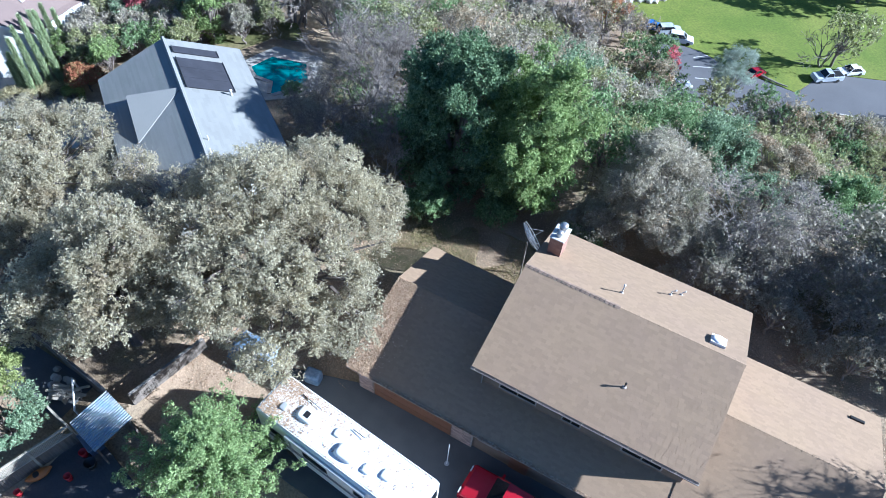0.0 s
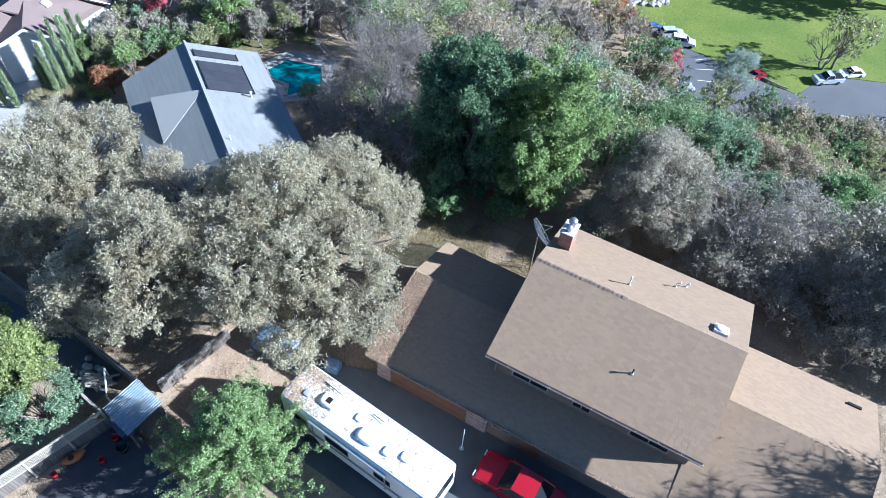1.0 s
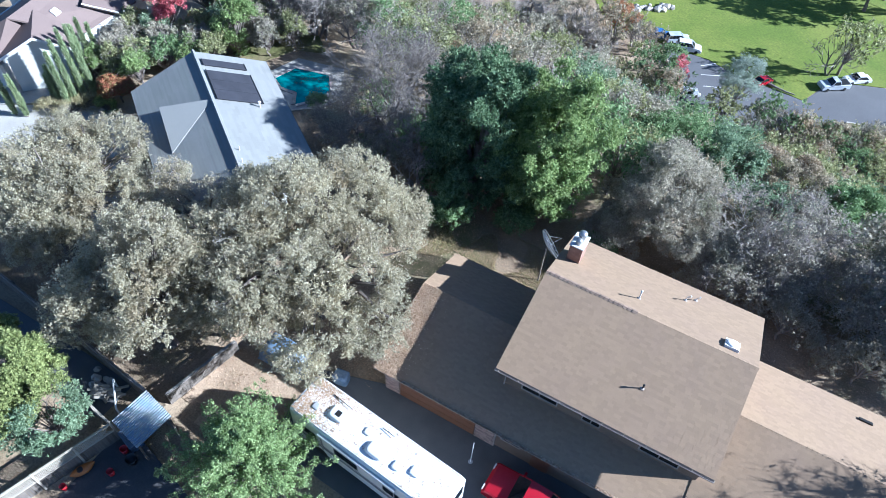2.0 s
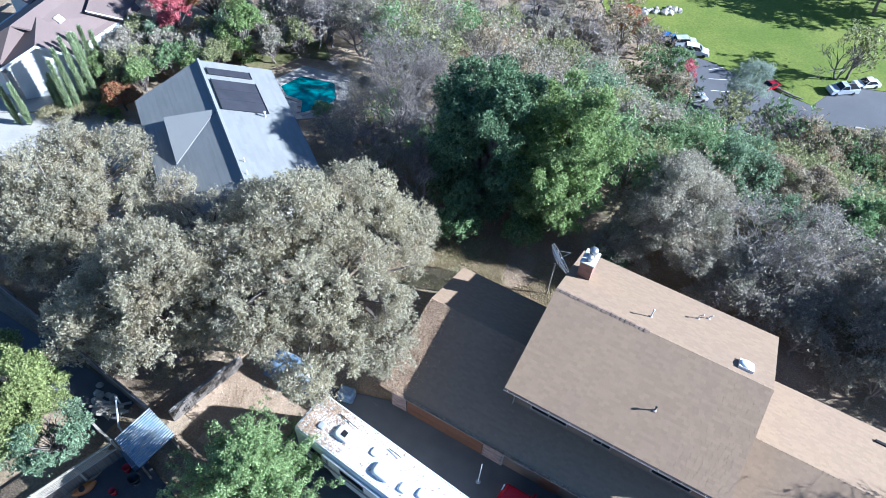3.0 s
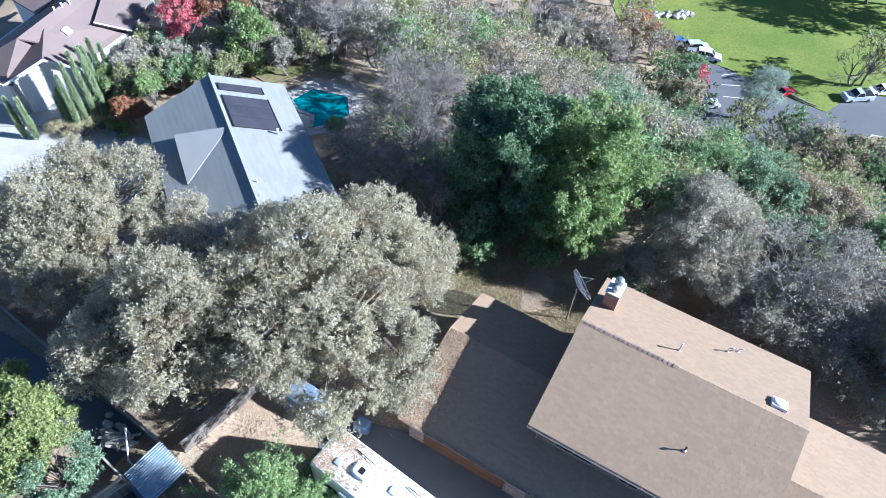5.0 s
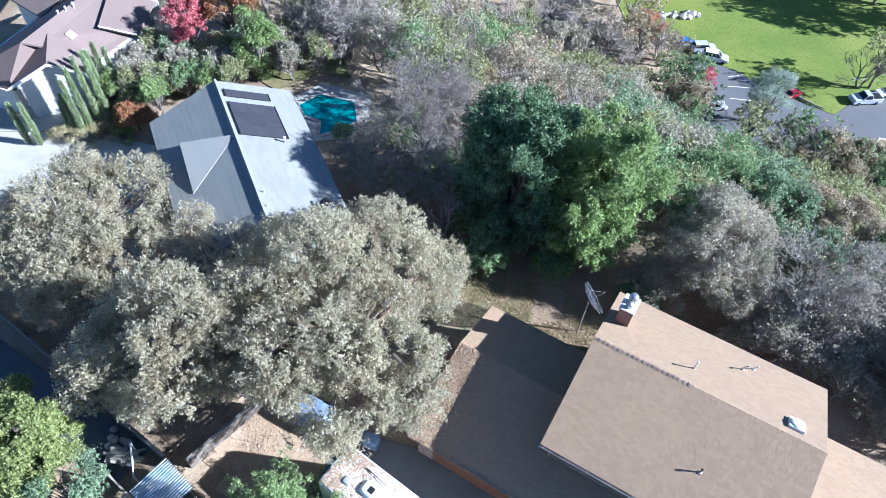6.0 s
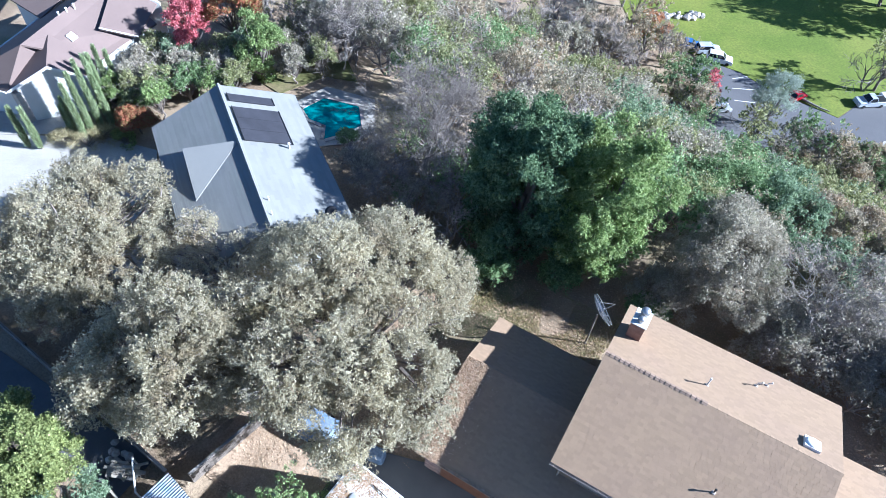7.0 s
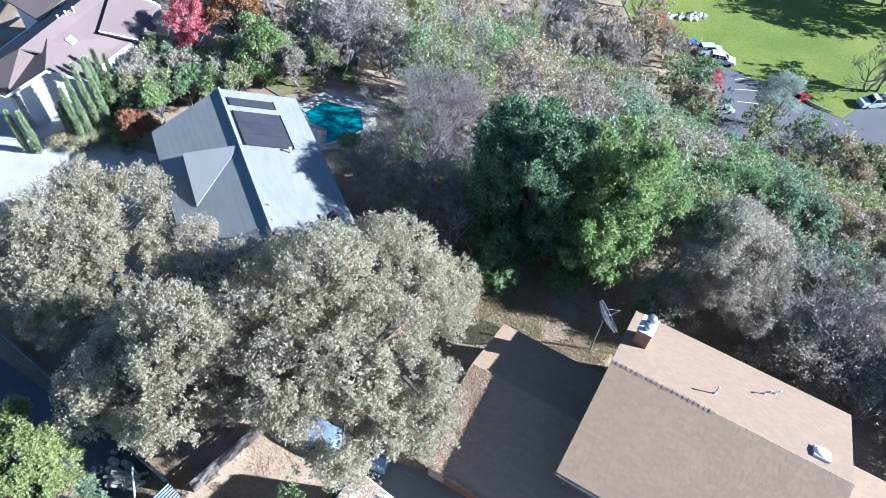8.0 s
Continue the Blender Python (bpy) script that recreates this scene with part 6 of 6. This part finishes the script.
taken = [(-2, 11.9, 3.8), (-8, 11, 4.4), (-17.2, 11.6, 3.0), (4.1, 12.9, 3.8), (12.2, 14.6, 4.2), (10.6, 11.6, 3.0), (16.6, 12, 3), (10.9, 23, 3), (1.9, 21.6, 3), (7, 20.4, 3), (14.2, 20.8, 2.5), (7.0, 15.8, 2)]
for _ in range(4200):
    x, y = rng.uniform(-55, 36), rng.uniform(13, 90)
    r = rng.uniform(2.3, 3.1)
    if not open_ground(x, y) or any((x - a) ** 2 + (y - b) ** 2 < (0.62 * (r + c)) ** 2 + 1.4 for a, b, c in taken):
        continue
    taken.append((x, y, r))
    if x < -8:
        k = rng.choices(("grey", "tan", "olive", "dry", "green"), (5, 4, 3, 4, 2))[0]
    else:
        k = rng.choices(("green", "blue", "dry", "olive", "tan", "grey"), (4, 3, 4, 4, 3, 2))[0]
    plant(k, x, y, r / 3.2 * rng.uniform(0.95, 1.25))
# trees of the park, then of the slope and the ground round the house
for k, x, y, z in (("olive", 19.0, 100.0, 1.5), ("grey", 17.5, 99.0, 1.2), ("green", -7.8, 80.3, 1.25), ("tan", -6.6, 73.0, 1.2), ("tan", -9.5, 77.0, 1.1), ("grey", 4.2, 74.6, 1.0), ("grey", 12.2, 72.5, 1.1), ("grey", 9.0, 70.0, 0.9), ("tan", -17.6, 83.0, 1.4), ("grey", -22.4, 79.7, 1.4), ("grey", -15.0, 88.0, 1.0), ("olive", 38.0, 90.0, 1.2),
                   ("green", 20.1, 125.5, 2.2), ("olive", 26.4, 127.8, 2.4), ("green", 32.1, 131.2, 2.4), ("green", 23, 132.4, 2.4), ("olive", 15.5, 129, 2.2), ("green", 9.2, 129, 2.2),
                   ("grey", -29.0, 18.5, 0.9), ("grey", -33.5, 18.0, 0.9), ("dry", -26.0, 20.0, 0.9), ("grey", -30.5, 21.5, 1.0), ("olive", -27.5, 24.0, 1.0), ("grey", -23.0, 19.5, 0.8), ("grey", -13.5, 14.5, 0.8), ("dry", -12.0, 18.0, 0.9), ("tan", -22.4, 93.4, 1.3), ("dry", -26.4, 99, 1.4), ("tan", -24, 106, 1.3), ("dry", -27.6, 114, 1.5),
                   # first nine: trees mostly out of view, added to shade ground behind the house
                   ("green", 23.6, 8.9, 0.62), ("green", 27.2, 11.2, 0.8), ("dry", 31.0, 13.0, 0.9), ("dry", 20.5, 11.6, 1.2), ("green", 23.5, 13.8, 1.5), ("dry", 26.5, 15.2, 1.5), ("olive", 30.0, 17.0, 1.7), ("dry", 19.2, 15.6, 1.3), ("green", 33.0, 19.5, 1.8), ("green", -0.6, 15.2, 1.05), ("green", -5.6, 14.6, 1.1), ("dry", -15.2, 7.4, 0.6), ("grey", -13.4, 9.4, 0.8), ("dry", -18.6, 7.6, 0.55), ("grey", -17.6, 9.0, 0.6), ("grey", 8.0, 8.9, 0.45), ("dry", 13.0, 8.6, 0.5), ("dry", 15.4, 7.8, 0.4), ("dry", 17.6, 7.8, 0.5)):
    plant(k, x, y, z)
tree("feathery_tree", at(5.0, 80.2), 3.3, 3.9, 6.2, SAGE_LEAF, "pale blue-grey feathery tree beside the parking road", seed=133, sprig=True, lobes=24, clumps=1900, each=8, spread=0.7, size=0.22, slim=0.35, trunk=0.16, bark=PALE_BARK, lsize=(0.26, 0.42), lspread=0.95, full=True, fine_gap=-0.15, depth=0.7, limbs=14)
tree("autumn_tree", at(-17.9, 88.0), 2.8, 3.2, 5.0, ORANGE_LEAF, "orange autumn-leafed tree at the lawn edge", seed=134, sprig=True, lobes=18, clumps=900, each=8, spread=0.6, size=0.24, trunk=0.12, lsize=(0.26, 0.42), lspread=0.95, full=True, fine_gap=-0.1, depth=0.7)
tree("autumn_tree", at(20.6, 77.0), 2.4, 2.2, 3.8, TAN_LEAF, "russet-tan leafed tree below the parking road", seed=135, sprig=True, lobes=18, clumps=800, each=8, spread=0.6, size=0.22, trunk=0.12, lsize=(0.26, 0.42), lspread=0.95, fine_gap=-0.1, depth=0.7)
bare_tree("bare_tree", at(14.2, 77.8), 3.2, 7.5, "dead pale tree leaning over the parking road", seed=136, levels=4, tips=3, stems=2, thin=0.03, wide=1.0)
for k, x, y, z in (("olive", 4.6, 72.6, 1.2), ("dry", 8.6, 73.2, 1.2), ("green", 11.8, 74.6, 1.2), ("tan", 15.4, 75.6, 1.1), ("olive", 18.0, 76.0, 1.0), ("olive", 24.5, 79.0, 0.9), ("green", -8.2, 76.6, 1.2)):
    plant(k, x, y, z)
for k, x, y, z in (("green", -14.6, 10.4, 0.55), ("grey", -15.8, 9.6, 0.7), ("green", -16.6, 7.8, 0.4), ("grey", -19.4, 9.4, 0.6), ("dry", -20.4, 8.0, 0.45), ("grey", -12.4, 7.2, 0.6), ("green", -18.4, 12.0, 0.6), ("grey", -14.8, 12.8, 0.8), ("green", -12.6, 11.0, 0.7), ("tan", -20.8, 11.4, 0.5)):
    plant(k, x, y, z)
# scrub between the woods and the road
for k, x, y, z in (("olive", 6, 66.5, 0.75), ("green", 9.5, 68.5, 0.8), ("tan", 13, 70, 0.8), ("olive", 16.5, 72, 0.8), ("tan", 19.5, 73.5, 0.85), ("green", 23, 75.5, 0.8), ("olive", 3, 66, 0.7), ("tan", 26.5, 77.5, 0.8)):
    plant(k, x, y, z)
for _ in range(70):
    x = rng.uniform(-4, 42)
    plant(rng.choice(("tan", "olive", "green", "dry")), x, 60 + 0.6 * max(x, 0) + rng.uniform(-2.5, 6), rng.uniform(0.5, 0.85))
tree("slender_tree", at(-4.4, 78.6), 1.5, 3.6, 5.0, RED_LEAF, "slender red-leafed tree beside the parking road", seed=131, sprig=True, lobes=14, clumps=420, each=7, spread=0.6, size=0.24, trunk=0.08, full=True, fine_gap=0.0)

# fallen leaves


def litter(name, pts, size, label, lift=0.012, tip=0.45):
    rngl = np.random.default_rng(len(pts))
    n = len(pts)
    p = np.array(pts, dtype=float)
    nrm = rand_unit(rngl, n) * tip + [0, 0, 1]
    nrm /= np.linalg.norm(nrm, axis=1, keepdims=True)
    t = np.cross(nrm, rand_unit(rngl, n))
    t /= np.linalg.norm(t, axis=1, keepdims=True)
    b = np.cross(nrm, t)
    l = size * rngl.uniform(0.5, 1.3, (n, 1)) * 0.5
    p = p + [0, 0, lift] + np.abs(rngl.normal(size=(n, 1))) * [[0, 0, 0.012]]
    q = np.stack([p - t * l, p - b * l * 0.7 + nrm * l * 0.3, p + t * l, p + b * l * 0.7 + nrm * l * 0.3], 1)
    put(name, bulk(name, q, DRY_LEAF), None, label, kind="stuff", category="leaves")


lr = random.Random(77)
pts = []
while len(pts) < 9000:
    a, u = lr.uniform(0, 2.2), lr.uniform(0, bn.lu)
    if lr.random() < max(0.01, 1.0 - (a - 0.9) / 0.5):
        pts.append(bn.at(a, u, 0.02))
litter("fallen_leaves", pts, 0.08, "dry tan oak leaves lying on the garage roof")
pts = [bn.at(lr.uniform(0, 18) * (lr.random() ** 0.3), -0.07 + lr.uniform(-0.05, 0.05), 0.0) for _ in range(2400)]
litter("fallen_leaves", pts, 0.12, "dry leaves filling the garage gutter")
mr = rv.matrix_world
pts = []
while len(pts) < 2600:
    x, y = lr.uniform(-RL + 0.1, RL - 0.3), lr.uniform(-RW + 0.15, RW - 0.15)
    if lr.random() < (1.0 if x < -3.4 else 0.75 * math.exp(-(x + 3.4) / 0.8) + 0.03 + 0.25 * max(0, y) * math.exp(-(x + 3.4) / 2.5)):
        pts.append(mr @ Vector((x, y, 3.225 - 0.02 * abs(y))))
litter("fallen_leaves", pts, 0.085, "dry leaves on the rear of the motorhome roof", 0.003, 0.1)
pts = []
while len(pts) < 15000:
    x, y = lr.uniform(-15.5, -6.2), lr.uniform(-13.2, 5)
    if noise.noise(Vector((x, y, 1.0)) * 0.5) > lr.uniform(-0.6, 0.35) and not (x > -9.4 and -12.6 < y < -7.2):
        pts.append((x, y, height(x, y) + 0.06 * noise.noise((0.7 * x, 0.7 * y, 3.0)) + 0.05))
litter("fallen_leaves", pts, 0.075, "tan fallen leaves on the bare yard")
pts = []
while len(pts) < 20000:
    x, y = lr.uniform(-10, 26), lr.uniform(2.4, 13)
    if x > 0 and y < 5.3 and x < 18.5:
        continue
    if noise.noise(Vector((x, y, 4.0)) * 0.4) > lr.uniform(-0.7, 0.5):
        pts.append((x, y, height(x, y) + 0.04))
litter("fallen_leaves", pts, 0.08, "tan fallen leaves under the trees behind the house")

# dry grass
gr = np.random.default_rng(5)
n_g = 28000
gx, gy = gr.uniform(-10, 1.5, n_g), gr.uniform(2.3, 7.5, n_g)
keep_g = np.array([noise.noise(Vector((a, c, 9.0)) * 0.5) > -0.15 for a, c in zip(gx, gy)]) & ~((gx > -0.3) & (gy < 5.4))
gx, gy = gx[keep_g], gy[keep_g]
base_g = np.stack([gx, gy, np.full(len(gx), 0.0)], 1)
lean = gr.normal(size=(len(gx), 3)) * [0.05, 0.05, 0.02] + [0, 0, 0.1]
side_g = np.cross(lean, gr.normal(size=(len(gx), 3)))
side_g = side_g / np.linalg.norm(side_g, axis=1, keepdims=True) * 0.012
quads = np.stack([base_g - side_g, base_g + side_g, base_g + lean + side_g * 0.3, base_g + lean - side_g * 0.3], 1)
put("dry_grass", bulk("dry_grass", quads, leafy("dry_grass_blade", (0.27, 0.22, 0.12), (0.40, 0.33, 0.19), (0.28, 0.28, 0.12), patch=1.0)), None, "dry yellow-green grass behind the garage roof", kind="stuff", category="grass")

# pieces of roofs and walls
for make in LATER:
    make()
